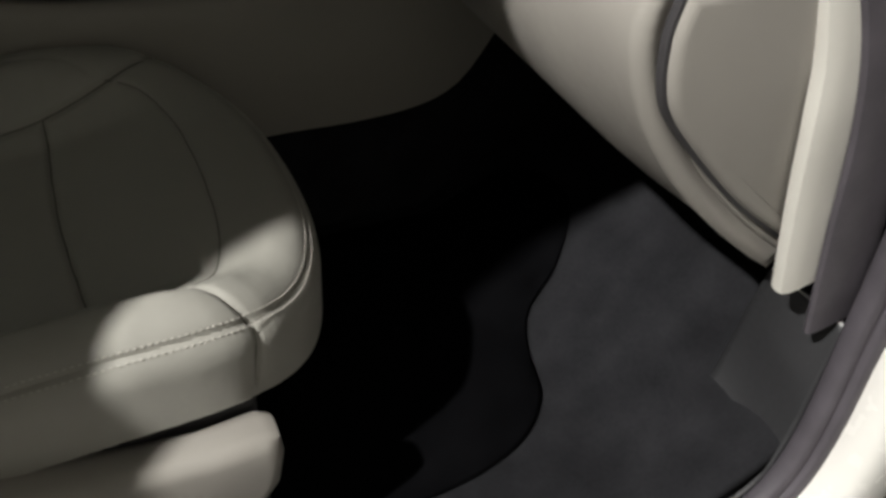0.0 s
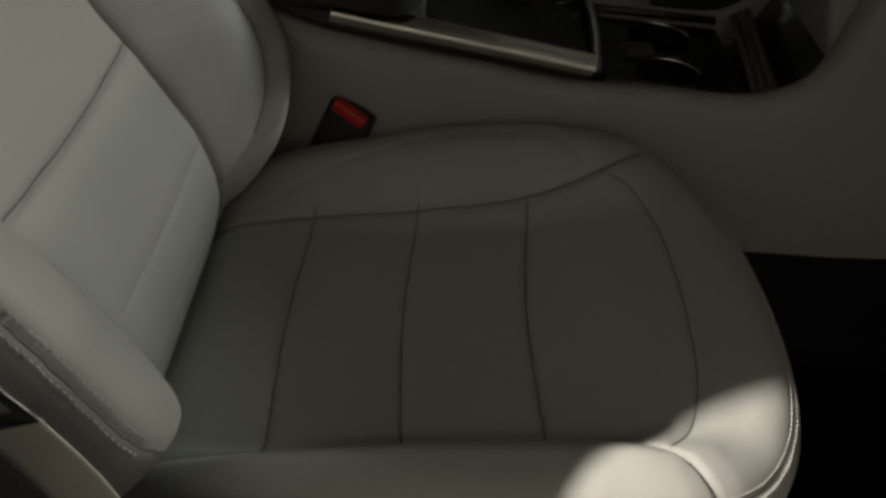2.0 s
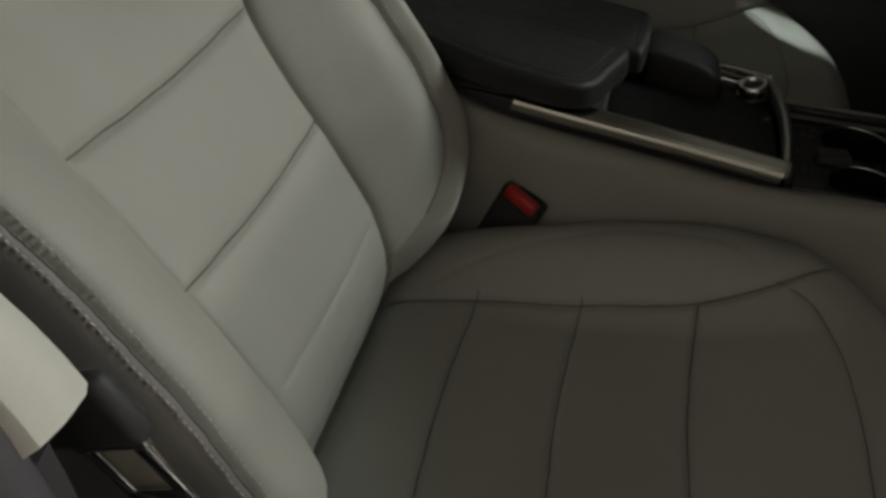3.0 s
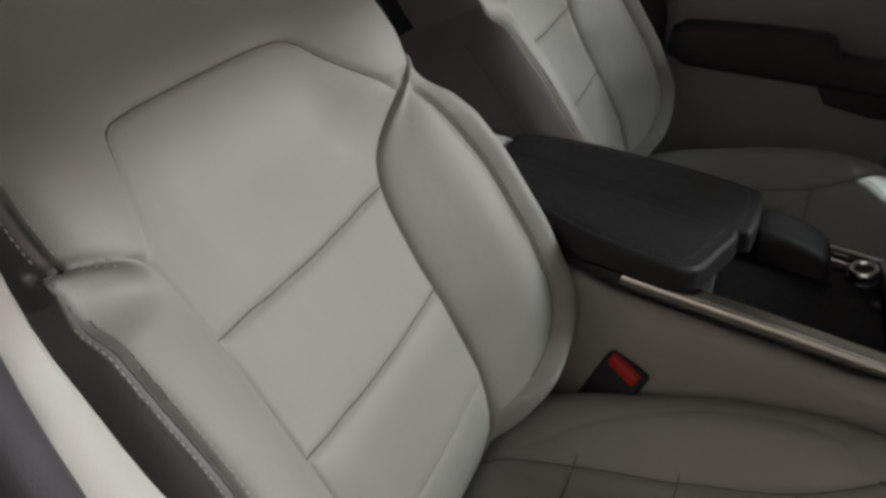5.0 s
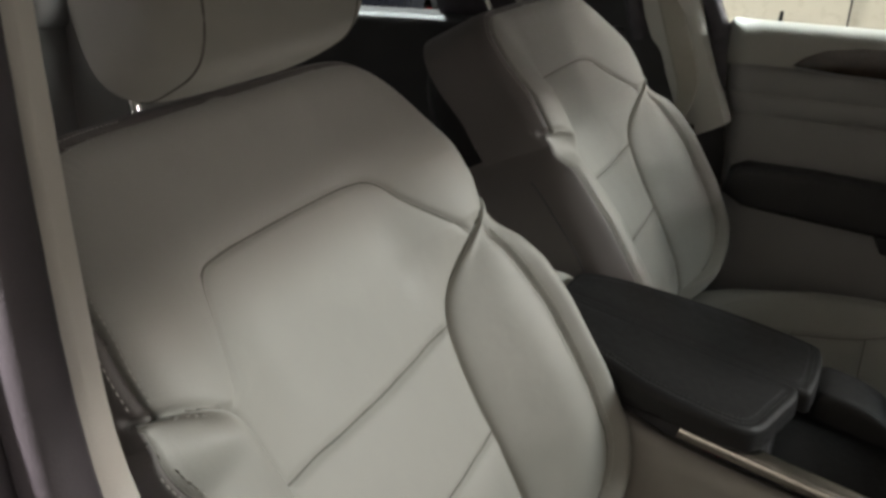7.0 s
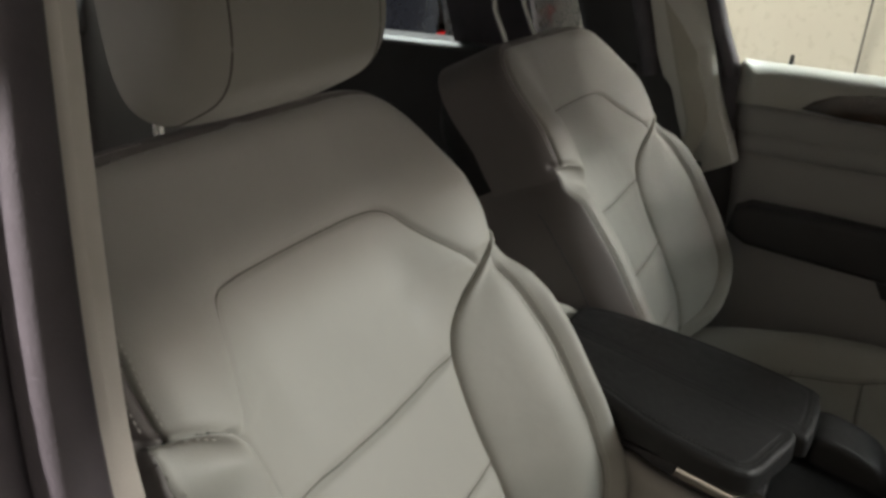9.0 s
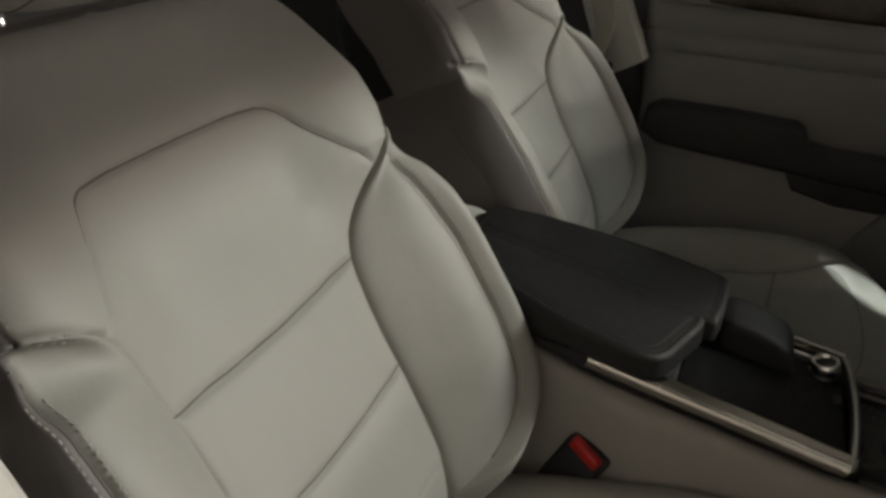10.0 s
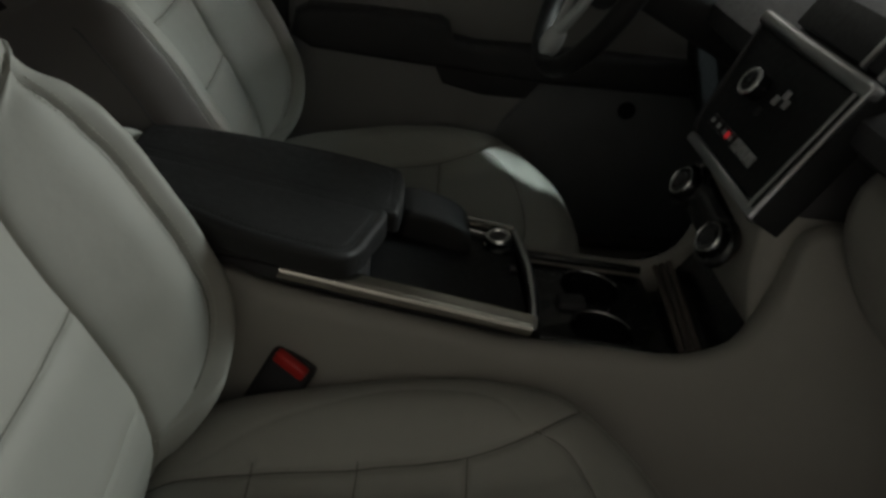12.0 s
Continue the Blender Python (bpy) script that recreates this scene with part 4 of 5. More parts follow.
part("slot", moved(box((-0.021, 0.002, -0.004), (0.021, 0.008, 0.001), 0.001), at), GLOSS_BLACK, buckle)
part("stalk", tube(spline([tuple(at @ Vector((0, 0, -0.08))), tuple(at @ Vector((-0.01, 0, -0.13))), (0.055, 0.262, 0.66), (0.05, 0.262, 0.62)], 20), 0.013, 10), BLACK, buckle)

# ---- centre console ----
console = thing("centre_console", (0.3, MID, FLOOR), "grey-beige centre console with brushed metal trim and black tray", "centre console")
side_top = [(-0.30, 0.955), (0.0, 0.935), (0.11, 0.904), (0.27, 0.872), (0.40, 0.846), (0.50, 0.838), (0.585, 0.832), (0.628, 0.842), (0.660, 0.872), (0.680, 0.94), (0.694, 1.012), (0.74, 1.026), (0.80, 1.022), (0.98, 1.02)]
side_low = [(0.98, 0.86), (0.93, 0.785), (0.88, 0.705), (0.83, 0.670), (0.75, 0.650), (0.64, 0.640), (0.3, 0.630), (-0.30, 0.61)]


def console_side(s):
    """The soft side wall of the console, leaning in a little to the top, rounded along its top edge."""
    up, lo = spline(side_top, 80), spline(side_low, 80)[::-1]
    lo = np.column_stack([up[:, 0], np.interp(up[:, 0], lo[:, 0], lo[:, 1])])
    g = []
    for (x, zt), (_, zb) in zip(up, lo):
        flare = 0.05 * smooth01(np.array([x]), 0.58, 0.95)[0] - 0.020 * (1 - smooth01(np.array([x]), 0.06, 0.20)[0])
        prof = [(0.236 - flare * 1.0, zb), (0.240 - flare * 0.95, zb + 0.3 * (zt - zb)), (0.250 - flare * 0.7, zb + 0.65 * (zt - zb)), (0.257 - flare * 0.5, zb + 0.88 * (zt - zb)), (0.262 - flare * 0.4, zt - 0.006), (0.268 - flare * 0.4, zt), (0.280 - flare * 0.4, zt + 0.001), (0.287, zt - 0.004), (0.289, zt - 0.05)]
        row = spline(prof, 22)
        g.append([(x, y if not s else 2 * MID - y, z) for y, z in row])
    return sheet(np.array(g))


part("side_wall", console_side(0), CREAM, console, "soft grey-beige side wall", angle=180)
part("side_wall", console_side(1), CREAM, console, "soft grey-beige side wall", angle=180)
for s in (0, 1):
    y0, y1 = sorted((v if not s else 2 * MID - v for v in (0.243, 0.275)))
    part("tunnel_carpet", prism([(-0.30, 0.44), (1.05, 0.44), (1.20, 0.60), (1.20, 0.90), (0.98, 0.90), (0.93, 0.82), (0.88, 0.73), (0.83, 0.69), (0.75, 0.67), (0.64, 0.66), (-0.30, 0.63)], "y", y0, y1, 0.004), CARPET, console, "black carpet on the tunnel")


def slope(x):
    return float(np.interp(x, [-0.3, 0.12, 0.407, 0.60], [1.01, 0.926, 0.870, 0.838]))


# brushed metal strip along the passenger's edge and its twin
strip = spline([(0.119, 0.279, 0.925), (0.20, 0.2775, 0.909), (0.30, 0.2755, 0.890), (0.409, 0.273, 0.869)], 40)
cut = [(-0.001, -0.012), (-0.0065, -0.010), (-0.0085, -0.003), (-0.0075, 0.0015), (-0.005, 0.0035), (-0.0035, 0.0030), (-0.001, 0.0062), (0.004, 0.0088), (0.009, 0.0098), (0.0115, 0.0085), (0.012, -0.010)]


def strip_geo(s):
    g = np.array([[(c[0] + 0.004 * b / 0.014, c[1] + a if not s else 2 * MID - c[1] - a, c[2] + b) for a, b in cut] for c in strip])
    vs, fs = sheet(g, closed_v=True)
    m = len(cut)
    return vs, fs + [tuple(range(m)), tuple(len(vs) - m + k for k in range(m))[::-1]]


for s in (0, 1):
    part("metal_strip", strip_geo(s), ALUMINIUM, console, "brushed metal strip")
    ye = 0.296 if not s else 2 * MID - 0.296
    part("bright_line", tube(np.array([(0.19, ye, slope(0.19) - 0.002), (0.30, ye, slope(0.30) - 0.003), (0.405, ye, slope(0.405) - 0.004)]), 0.0014, 8), CHROME, console)
    y0, y1 = sorted((0.287 if not s else 2 * MID - 0.287, 0.300 if not s else 2 * MID - 0.300))
    part("tray_border", prism([(-0.02, 0.86), (0.409, 0.84), (0.409, 0.866), (0.30, 0.886), (0.12, 0.920), (-0.02, 0.94)], "y", y0, y1, 0.003), BLACK, console)
# tray under the armrest, its front frame and the closed roller cover behind it
part("tray_floor", prism([(0.10, 0.80), (0.43, 0.79), (0.43, 0.800), (0.10, 0.812)], "y", 0.285, 0.495, 0.002), MATTE_BLACK, console)
frame_line = spline([(0.413, 0.284, 0.866), (0.4175, 0.33, 0.868), (0.4195, 0.39, 0.870), (0.4175, 0.45, 0.868), (0.413, 0.496, 0.866)], 40)
part("tray_frame", bar(frame_line, oval(0.005, 0.010), up=(0, 0, 1)), STEEL, console, "satin metal cross frame")
part("tray_front_wall", box((0.414, 0.290, 0.78), (0.424, 0.490, 0.862), 0.003), GLOSS_BLACK, console)
# controller in the tray: padded palm rest and ringed wheel
palm = spline([(0.253, 0.875), (0.254, 0.914), (0.264, 0.926), (0.30, 0.920), (0.333, 0.906), (0.347, 0.890), (0.350, 0.875)], 24)
part("palm_rest", prism([tuple(q) for q in palm] + [(0.352, 0.80), (0.255, 0.80)], "y", 0.430, 0.512, 0.010), BLACK_LEATHER, console, "black padded palm rest")
part("tray_pad", prism([(0.22, 0.81), (0.41, 0.80), (0.41, 0.858), (0.36, 0.868), (0.24, 0.893), (0.22, 0.894)], "y", 0.30, 0.488, 0.006), MATTE_BLACK, console)
wheel_c = Vector((0.388, 0.468, 0.876))
part("controller_ring", ring(wheel_c, (-0.15, -0.1, 1), 0.0145, 0.0035, 0.006), CHROME, console, "chrome controller ring")
part("controller_cap", disc(wheel_c - Vector((0, 0, 0.004)), (-0.15, -0.1, 1), 0.0125, 0.012, 0.003), BLACK, console)
part("controller_base", disc(wheel_c - Vector((0, 0, 0.020)), (0, 0, 1), 0.022, 0.024, 0.004), GLOSS_BLACK, console)
part("button", box((0.398, 0.405, 0.858), (0.408, 0.420, 0.866), 0.002), BLACK, console)
# cup holder bay
part("cup_floor", box((0.424, 0.285, 0.765), (0.66, 0.495, 0.775), 0.002), BLACK, console)
bx0, bx1 = 0.424, 0.600
holes = [(0.512, 0.334, 0.041), (0.516, 0.436, 0.041)]


def bay_z(x):
    return float(np.interp(x, [0.42, 0.60], [0.846, 0.830]))


part("bay_rim", prism([(0.424, 0.838), (0.60, 0.822), (0.60, 0.831), (0.424, 0.847)], "y", 0.283, 0.296, 0.003), GLOSS_BLACK, console)
part("bay_rim", prism([(0.424, 0.838), (0.60, 0.822), (0.60, 0.831), (0.424, 0.847)], "y", 0.484, 0.497, 0.003), GLOSS_BLACK, console)
# plate with two round holes: two half outlines that meet along the middle
for (hx, hy, hr), (ya, yb) in ((holes[0], (0.296, 0.389)), (holes[1], (0.389, 0.484))):
    t = np.linspace(0, 2 * np.pi, 64, endpoint=False)
    circ = np.column_stack([hx + hr * np.cos(t), hy + hr * np.sin(t)])
    rect = []
    for a in t:
        dx, dy = math.cos(a), math.sin(a)
        k = min((bx1 - hx) / dx if dx > 1e-6 else 9, (bx0 - hx) / dx if dx < -1e-6 else 9, (yb - hy) / dy if dy > 1e-6 else 9, (ya - hy) / dy if dy < -1e-6 else 9)
        rect.append((hx + k * dx, hy + k * dy))
    g = [[(x, y, bay_z(x) - 0.012) for x, y in rect], [(x, y, bay_z(x) - 0.012) for x, y in circ], [(x, y, bay_z(x) - 0.016) for x, y in circ * 0.995 + np.array([hx, hy]) * 0.005], [(x, y, 0.776) for x, y in circ * 0.94 + np.array([hx, hy]) * 0.06]]
    part("cup_holder", sheet(np.array(g), closed_v=True), GLOSS_BLACK, console, "gloss black cup well", angle=40)
    # the rim's glint is put into its shape: only the bright arc is built
    lit = (-75, 48)
    part("cup_glint_arc", ring((hx, hy, bay_z(hx) - 0.0105), (0.09, 0, 1), hr + 0.001, 0.0016, 0.0016, arc=lit), CHROME, console, "chrome rim, built only where it glints")
part("cup_tab", box((0.462, 0.374, 0.790), (0.500, 0.402, 0.838), 0.005), BLACK, console)
# rolled cover strip and pocket ahead of the cup bay
for k in range(3):
    x = 0.602 + 0.0085 * k
    part("cover_slat", tube(np.array([(x, 0.288, 0.830 + 0.004 * k), (x + 0.011, MID, 0.832 + 0.004 * k), (x + 0.020, 0.492, 0.832 + 0.004 * k)]), 0.0050, 10), SLAT_BROWN, console)
part("pocket", prism([(0.630, 0.80), (0.668, 0.862), (0.672, 0.90), (0.72, 1.00), (0.80, 1.0), (0.80, 0.80)], "y", 0.288, 0.492, 0.004), GLOSS_BLACK, console)
# grey cap behind the armrest
part("rear_cap", prism([(-0.30, 0.93), (-0.075, 0.945), (-0.060, 0.986), (-0.085, 0.995), (-0.30, 1.005)], "y", 0.315, 0.48, 0.010), PALE, console, "pale rear cap")

armrest = thing("armrest_lid", (0.08, MID, 0.93), "black leather split armrest lid with grey stitching", "armrest")


def lid(name, outline, lift, sewn):
    """One padded half of the lid: rounded outline, soft edge and a sewn line inside it."""
    inner = spline(outline, 260)[:-1]

    def top_z(q):
        return np.interp(q[:, 0], [-0.3, 0.12, 0.407, 0.60], [1.01, 0.926, 0.870, 0.838]) + lift
    p, place, nrm, e, f = pillow(inner, 0.009, 0.020, 0.0035, top_z)
    t = np.gradient(inner, axis=0)
    nn = np.column_stack([t[:, 1], -t[:, 0]]) / np.linalg.norm(t, axis=1)[:, None]
    if ((inner + nn * 0.01 - inner.mean(0)) ** 2).sum() > ((inner - inner.mean(0)) ** 2).sum():
        nn = -nn
    line = (inner + nn * 0.0045)
    place = groove(p, nrm, place, [(line, 0.0014, 0.0030)])
    p_ = part(name, pick(place, f), BLACK_LEATHER, armrest, angle=180)
    for off in (0.0015, 0.0085):
        ln = inner + nn * off
        ok = sewn(ln)
        at3 = np.column_stack([ln, top_z(ln) - 0.0004])[ok]
        part("stitching", stitches(at3, np.tile([0.19, 0, 0.98], (len(at3), 1)), radius=0.0006), DARK_THREAD, p_, "grey stitching")


lid("near_half", [(-0.06, 0.34), (-0.05, 0.300), (0.02, 0.285), (0.08, 0.266), (0.15, 0.260), (0.184, 0.264), (0.199, 0.280), (0.212, 0.322), (0.225, 0.366), (0.225, 0.380), (0.214, 0.385), (0.10, 0.384), (-0.05, 0.384), (-0.06, 0.372), (-0.06, 0.34)], 0.046, lambda q: (q[:, 1] < 0.372) & (q[:, 0] > -0.04))
lid("far_half", [(-0.06, 0.44), (-0.06, 0.405), (-0.05, 0.400), (0.10, 0.400), (0.228, 0.400), (0.242, 0.408), (0.248, 0.46), (0.247, 0.505), (0.235, 0.520), (0.14, 0.520), (0.02, 0.500), (-0.05, 0.472), (-0.06, 0.44)], 0.0425, lambda q: (q[:, 1] > 0.412) & (q[:, 0] > -0.04))
part("hinge_body", prism([(-0.06, 0.88), (0.20, 0.84), (0.225, 0.87), (0.215, 0.902), (-0.06, 0.962)], "y", 0.292, 0.488, 0.008), BLACK, armrest)

# ---- dashboard ----
dash = thing("dashboard", (0.95, MID, 0.85), "dashboard with grey-beige lower half and black top", "dashboard")
lower_prof = [(0.900, 0.822), (0.868, 0.848), (0.820, 0.893), (0.775, 0.945), (0.742, 1.000), (0.728, 1.050), (0.735, 1.090), (0.770, 1.105)]


def dash_skin(prof, ys, shift, back):
    line = spline(prof, 40)
    g = []
    for y in ys:
        dx, dz, sc = shift(y)
        g.append([(x + dx * min(1.0, max(0.0, (1.06 - z) / 0.26)), y, z + dz * min(1.0, max(0.0, (1.06 - z) / 0.26))) for x, z in line])
    g = np.array(g)
    return thick(sheet(g), back)


def curl(y):
    # the lower edge drops and the face draws forward at the door end
    w = smooth01(np.array([(-0.20 - y) / 0.12]), 0, 1)[0]
    # and it draws back where it meets the console
    v = smooth01(np.array([(y - 0.10) / 0.135]), 0, 1)[0]
    return 0.045 * w + 0.030 * v, -0.026 * w, 1


part("glove_box_face", dash_skin(lower_prof, np.linspace(-0.346, 0.235, 44), curl, 0.02), CREAM, dash, "grey-beige lower dashboard", angle=180)
part("driver_knee_panel", dash_skin([(0.96, 0.74), (0.91, 0.81), (0.86, 0.90), (0.83, 1.00), (0.83, 1.07), (0.86, 1.10)], np.linspace(0.488, 1.10, 20), lambda y: (0, 0, 1), 0.02), MATTE_BLACK, dash, "black knee panel", angle=180)
part("underside", box((0.89, -0.30, 0.826), (1.22, 1.09, 0.85), 0.006), BLACK, dash)
top_prof = [(0.735, 1.098), (0.700, 1.125), (0.705, 1.150), (0.760, 1.178), (0.90, 1.200), (1.15, 1.195), (1.28, 1.19), (1.28, 1.098)]
part("upper_pad", prism([tuple(q) for q in top_prof], "y", -0.325, 1.105, 0.012), BLACK, dash, "black soft dashboard top")
# end cover facing the doorway, set off by a dark gap
cap = spline([(0.734, 1.092), (0.729, 1.055), (0.742, 1.003), (0.790, 0.946), (0.853, 0.884), (0.918, 0.832), (0.945, 0.815), (0.955, 0.83), (0.935, 0.93), (0.905, 1.092)], 60)
part("end_cover", prism([tuple(q) for q in cap], "y", -0.360, -0.334, 0.010), CREAM, dash, "grey-beige dashboard end cover")
rim_t = np.gradient(cap, axis=0)
rim_n = np.column_stack([rim_t[:, 1], -rim_t[:, 0]]) / np.linalg.norm(rim_t, axis=1)[:, None]
if ((cap + rim_n * 0.01 - cap.mean(0)) ** 2).sum() < ((cap - cap.mean(0)) ** 2).sum():
    rim_n = -rim_n
part("end_gap", prism([tuple(q) for q in cap + rim_n * 0.0030], "y", -0.3535, -0.330, 0.001), BLACK, dash)
edge_line = spline(lower_prof, 40)
sink = np.clip((1.06 - edge_line[:, 1]) / 0.26, 0, 1)
edge_line = edge_line + np.column_stack([0.045 * sink, -0.026 * sink])
part("end_flange", prism([tuple(q) for q in edge_line] + [(0.93, 1.09), (0.955, 0.90), (0.962, 0.80)], "y", -0.3485, -0.336, 0.005), CREAM, dash, "grey-beige dashboard edge")
# kick panel and the pale strip beside the door seal
trim_out = spline([(0.50, -0.418, 0.505), (0.75, -0.424, 0.485), (0.86, -0.425, 0.482), (0.94, -0.424, 0.505), (0.978, -0.418, 0.57), (0.993, -0.410, 0.66), (1.002, -0.402, 0.727)], 70)
trim_in = spline([(0.50, -0.370, 0.436), (0.72, -0.356, 0.438), (0.84, -0.335, 0.446), (0.93, -0.312, 0.480), (0.990, -0.290, 0.54), (0.992, -0.298, 0.65), (0.962, -0.328, 0.757)], 70)
kick = []
for p0, p2 in zip(trim_out, trim_in):
    p1 = np.array([max(p0[0], p2[0]), 0.65 * p0[1] + 0.35 * p2[1], min(p0[2], p2[2])])
    kick.append([(1 - k) ** 2 * p0 + 2 * k * (1 - k) * p1 + k * k * p2 for k in np.linspace(0, 1, 16)])
solid("kick_panel", thick(sheet(np.array(kick)), 0.006), SILL_GREY, "dark grey plastic kick panel rising from the footwell carpet", "kick panel", kind="structure", angle=180)
both("panel_edge", tube(np.array([(0.962, -0.330, 0.757), (0.980, -0.364, 0.744), (1.002, -0.401, 0.727)]), 0.0018, 8), LEGEND, pillars, "thin grey edging on the kick panel")
both("pillar_strip", bar(spline([(0.944, -0.374, 0.790), (0.930, -0.373, 0.845), (0.913, -0.371, 0.92), (0.899, -0.370, 0.985), (0.882, -0.364, 1.06), (0.82, -0.345, 1.20), (0.64, -0.31, 1.39), (0.40, -0.275, 1.555)], 50), oval(0.031, 0.011), up=(0, 1, 0)), PALE, pillars, "pale front pillar strip")

both("pillar_flange", bar(spline([(0.990, -0.394, 0.735), (0.962, -0.390, 0.86), (0.934, -0.386, 0.99), (0.897, -0.378, 1.09), (0.83, -0.362, 1.20), (0.65, -0.328, 1.40)], 40), oval(0.034, 0.006), up=(0, 1, 0)), RUBBER, pillars, "black pillar flange behind the seal")

solid("driver_kick_panel", box((0.985, 1.125, 0.44), (1.22, 1.150, 1.10), 0.006), BLACK, "black kick panel beside the pedals", "kick panel", kind="structure")

# centre stack: climate panel in a metal surround
stack = thing("centre_stack", (0.66, MID, 1.03), "black climate panel in a satin metal surround", "control panel")
SB, ST = Vector((0.626, 0, 1.034)), Vector((0.706, 0, 1.173))
up_s = (ST - SB).normalized()
nrm_s = Vector((-up_s.z, 0, up_s.x))


def on_stack(y, v, out=0.0):
    q = SB + up_s * v + nrm_s * out
    return Vector((q.x, y, q.z))


def slab(y0, y1, v0, v1, o0, o1, bevel=0.002):
    fr_ = Matrix(((0, up_s.x, nrm_s.x, 0), (1, 0, 0, 0), (0, up_s.z, nrm_s.z, 0), (0, 0, 0, 1)))
    return moved(box((y0, v0, o0), (y1, v1, o1), bevel), Matrix.Translation(SB) @ fr_)


def slab_poly(points, o0, o1, bevel=0.002):
    """A plate on the panel's slope with an outline given as (y, v)."""
    fr_ = Matrix(((0, up_s.x, nrm_s.x, 0), (1, 0, 0, 0), (0, up_s.z, nrm_s.z, 0), (0, 0, 0, 1)))
    return moved(prism(points, "z", o0, o1, bevel), Matrix.Translation(SB) @ fr_)


H_S = (ST - SB).length
part("panel_face", slab_poly([(0.282, 0.008), (0.488, 0.008), (0.504, 0.020), (0.512, 0.045), (0.545, H_S - 0.004), (0.282, H_S - 0.004)], -0.02, 0.0), MATTE_BLACK, stack, "black panel face")
part("housing", prism([(0.635, 1.03), (0.71, 1.18), (0.80, 1.20), (0.86, 1.10), (0.80, 1.01)], "y", 0.285, 0.495, 0.005), BLACK, stack)
part("side_cheek", slab(0.263, 0.281, -0.006, H_S + 0.012, -0.040, 0.0, 0.002), MATTE_BLACK, stack)
part("side_surround", slab(0.262, 0.267, -0.006, H_S + 0.012, 0.0005, 0.008, 0.0022), STEEL, stack, "satin metal surround")
part("side_groove", slab(0.268, 0.280, -0.004, H_S + 0.010, -0.018, 0.003, 0.002), MATTE_BLACK, stack)
part("inner_surround", slab(0.279, 0.284, 0.0, H_S + 0.008, -0.018, 0.006, 0.002), STEEL, stack, "thin satin metal line")
part("side_edge", slab_poly([(0.489, 0.008), (0.497, 0.004), (0.512, 0.016), (0.520, 0.044), (0.553, H_S), (0.546, H_S), (0.512, 0.046), (0.504, 0.020)], -0.018, 0.003, 0.001), BLACK, stack)
part("lower_surround", slab(0.264, 0.496, -0.008, 0.006, -0.010, 0.004, 0.004), STEEL, stack, "satin metal surround")
part("upper_bar", slab(0.262, 0.556, H_S - 0.004, H_S + 0.016, -0.012, 0.010, 0.007), STEEL, stack, "satin metal bar")
part("radio_face", slab(0.280, 0.500, H_S + 0.022, H_S + 0.075, -0.03, -0.006, 0.003), MATTE_BLACK, stack)
part("radio_divider", slab(0.316, 0.322, H_S + 0.02, H_S + 0.072, -0.01, 0.0, 0.002), STEEL, stack)
part("radio_edge", slab(0.270, 0.276, H_S + 0.018, H_S + 0.074, -0.012, 0.004, 0.002), STEEL, stack)
part("knob", disc(on_stack(0.440, 0.098, 0.010), nrm_s, 0.017, 0.022, 0.003), GLOSS_BLACK, stack, "round temperature knob")
part("knob_ring", ring(on_stack(0.440, 0.098, 0.018), nrm_s, 0.016, 0.0035, 0.004), CHROME, stack, "chrome knob ring")
for k, (y, v) in enumerate(((0.395, 0.100), (0.383, 0.112), (0.372, 0.104), (0.408, 0.078))):
    part("key", slab(y - 0.005, y + 0.005, v - 0.006, v + 0.006, 0.0, 0.003, 0.001), STEEL if k < 3 else BLACK, stack)
for k in range(7):
    y = 0.470 - 0.0205 * k
    row = part("button", slab(y - 0.009, y + 0.009, 0.026, 0.042, 0.0, 0.004, 0.0015), STEEL if k > 3 else BLACK, stack)
    part("legend", slab(y - 0.004, y + 0.004, 0.031, 0.037, 0.0038, 0.0044, 0.0), LEGEND, row)
part("button_lamp", slab(0.414, 0.422, 0.030, 0.039, 0.0035, 0.0052, 0.001), LED, stack, "small lit red lamp")
# paired round drive selectors below the panel
sel = thing("drive_selector", (0.64, 0.39, 0.94), "pair of chrome-ringed black rotary selectors below the panel", "selector")
sel_n = Vector((-0.86, -0.10, 0.50)).normalized()
for cpt in ((0.628, 0.462, 0.976), (0.630, 0.343, 0.957)):
    c = Vector(cpt)
    part("bezel", ring(c, sel_n, 0.027, 0.006, 0.008), GLOSS_BLACK, sel)
    k_ = part("dial", disc(c + sel_n * 0.004, sel_n, 0.021, 0.026, 0.004), GLOSS_BLACK, sel)
    part("dial_ring", ring(c + sel_n * 0.015, sel_n, 0.0185, 0.0018, 0.003), CHROME, k_, "chrome ring")
    part("dial_face", disc(c + sel_n * 0.016, sel_n, 0.011, 0.006, 0.002), BLACK, k_)
part("bridge", tube(spline([(0.634, 0.484, 0.978), (0.636, 0.462, 0.976), (0.638, 0.40, 0.967), (0.638, 0.343, 0.957), (0.636, 0.318, 0.953)], 24), [0.010] + [0.020] + [0.027] * 20 + [0.020, 0.010], 16, flat=0.5, up=tuple(sel_n)), GLOSS_BLACK, sel, "gloss black selector plate")
part("mount", prism([(0.690, 0.850), (0.672, 0.868), (0.660, 0.91), (0.652, 0.95), (0.648, 1.0), (0.655, 1.03), (0.80, 1.03), (0.80, 0.85)], "y", 0.284, 0.496, 0.010), CREAM, sel, "grey-beige mount")

# ---- steering wheel ----
wheel = thing("steering_wheel", (0.49, 0.78, 1.22), "black steering wheel with silver lower spokes", "steering wheel")
WC = Vector((0.552, 0.78, 1.200))
WA = Vector((-0.90, 0, 0.43)).normalized()
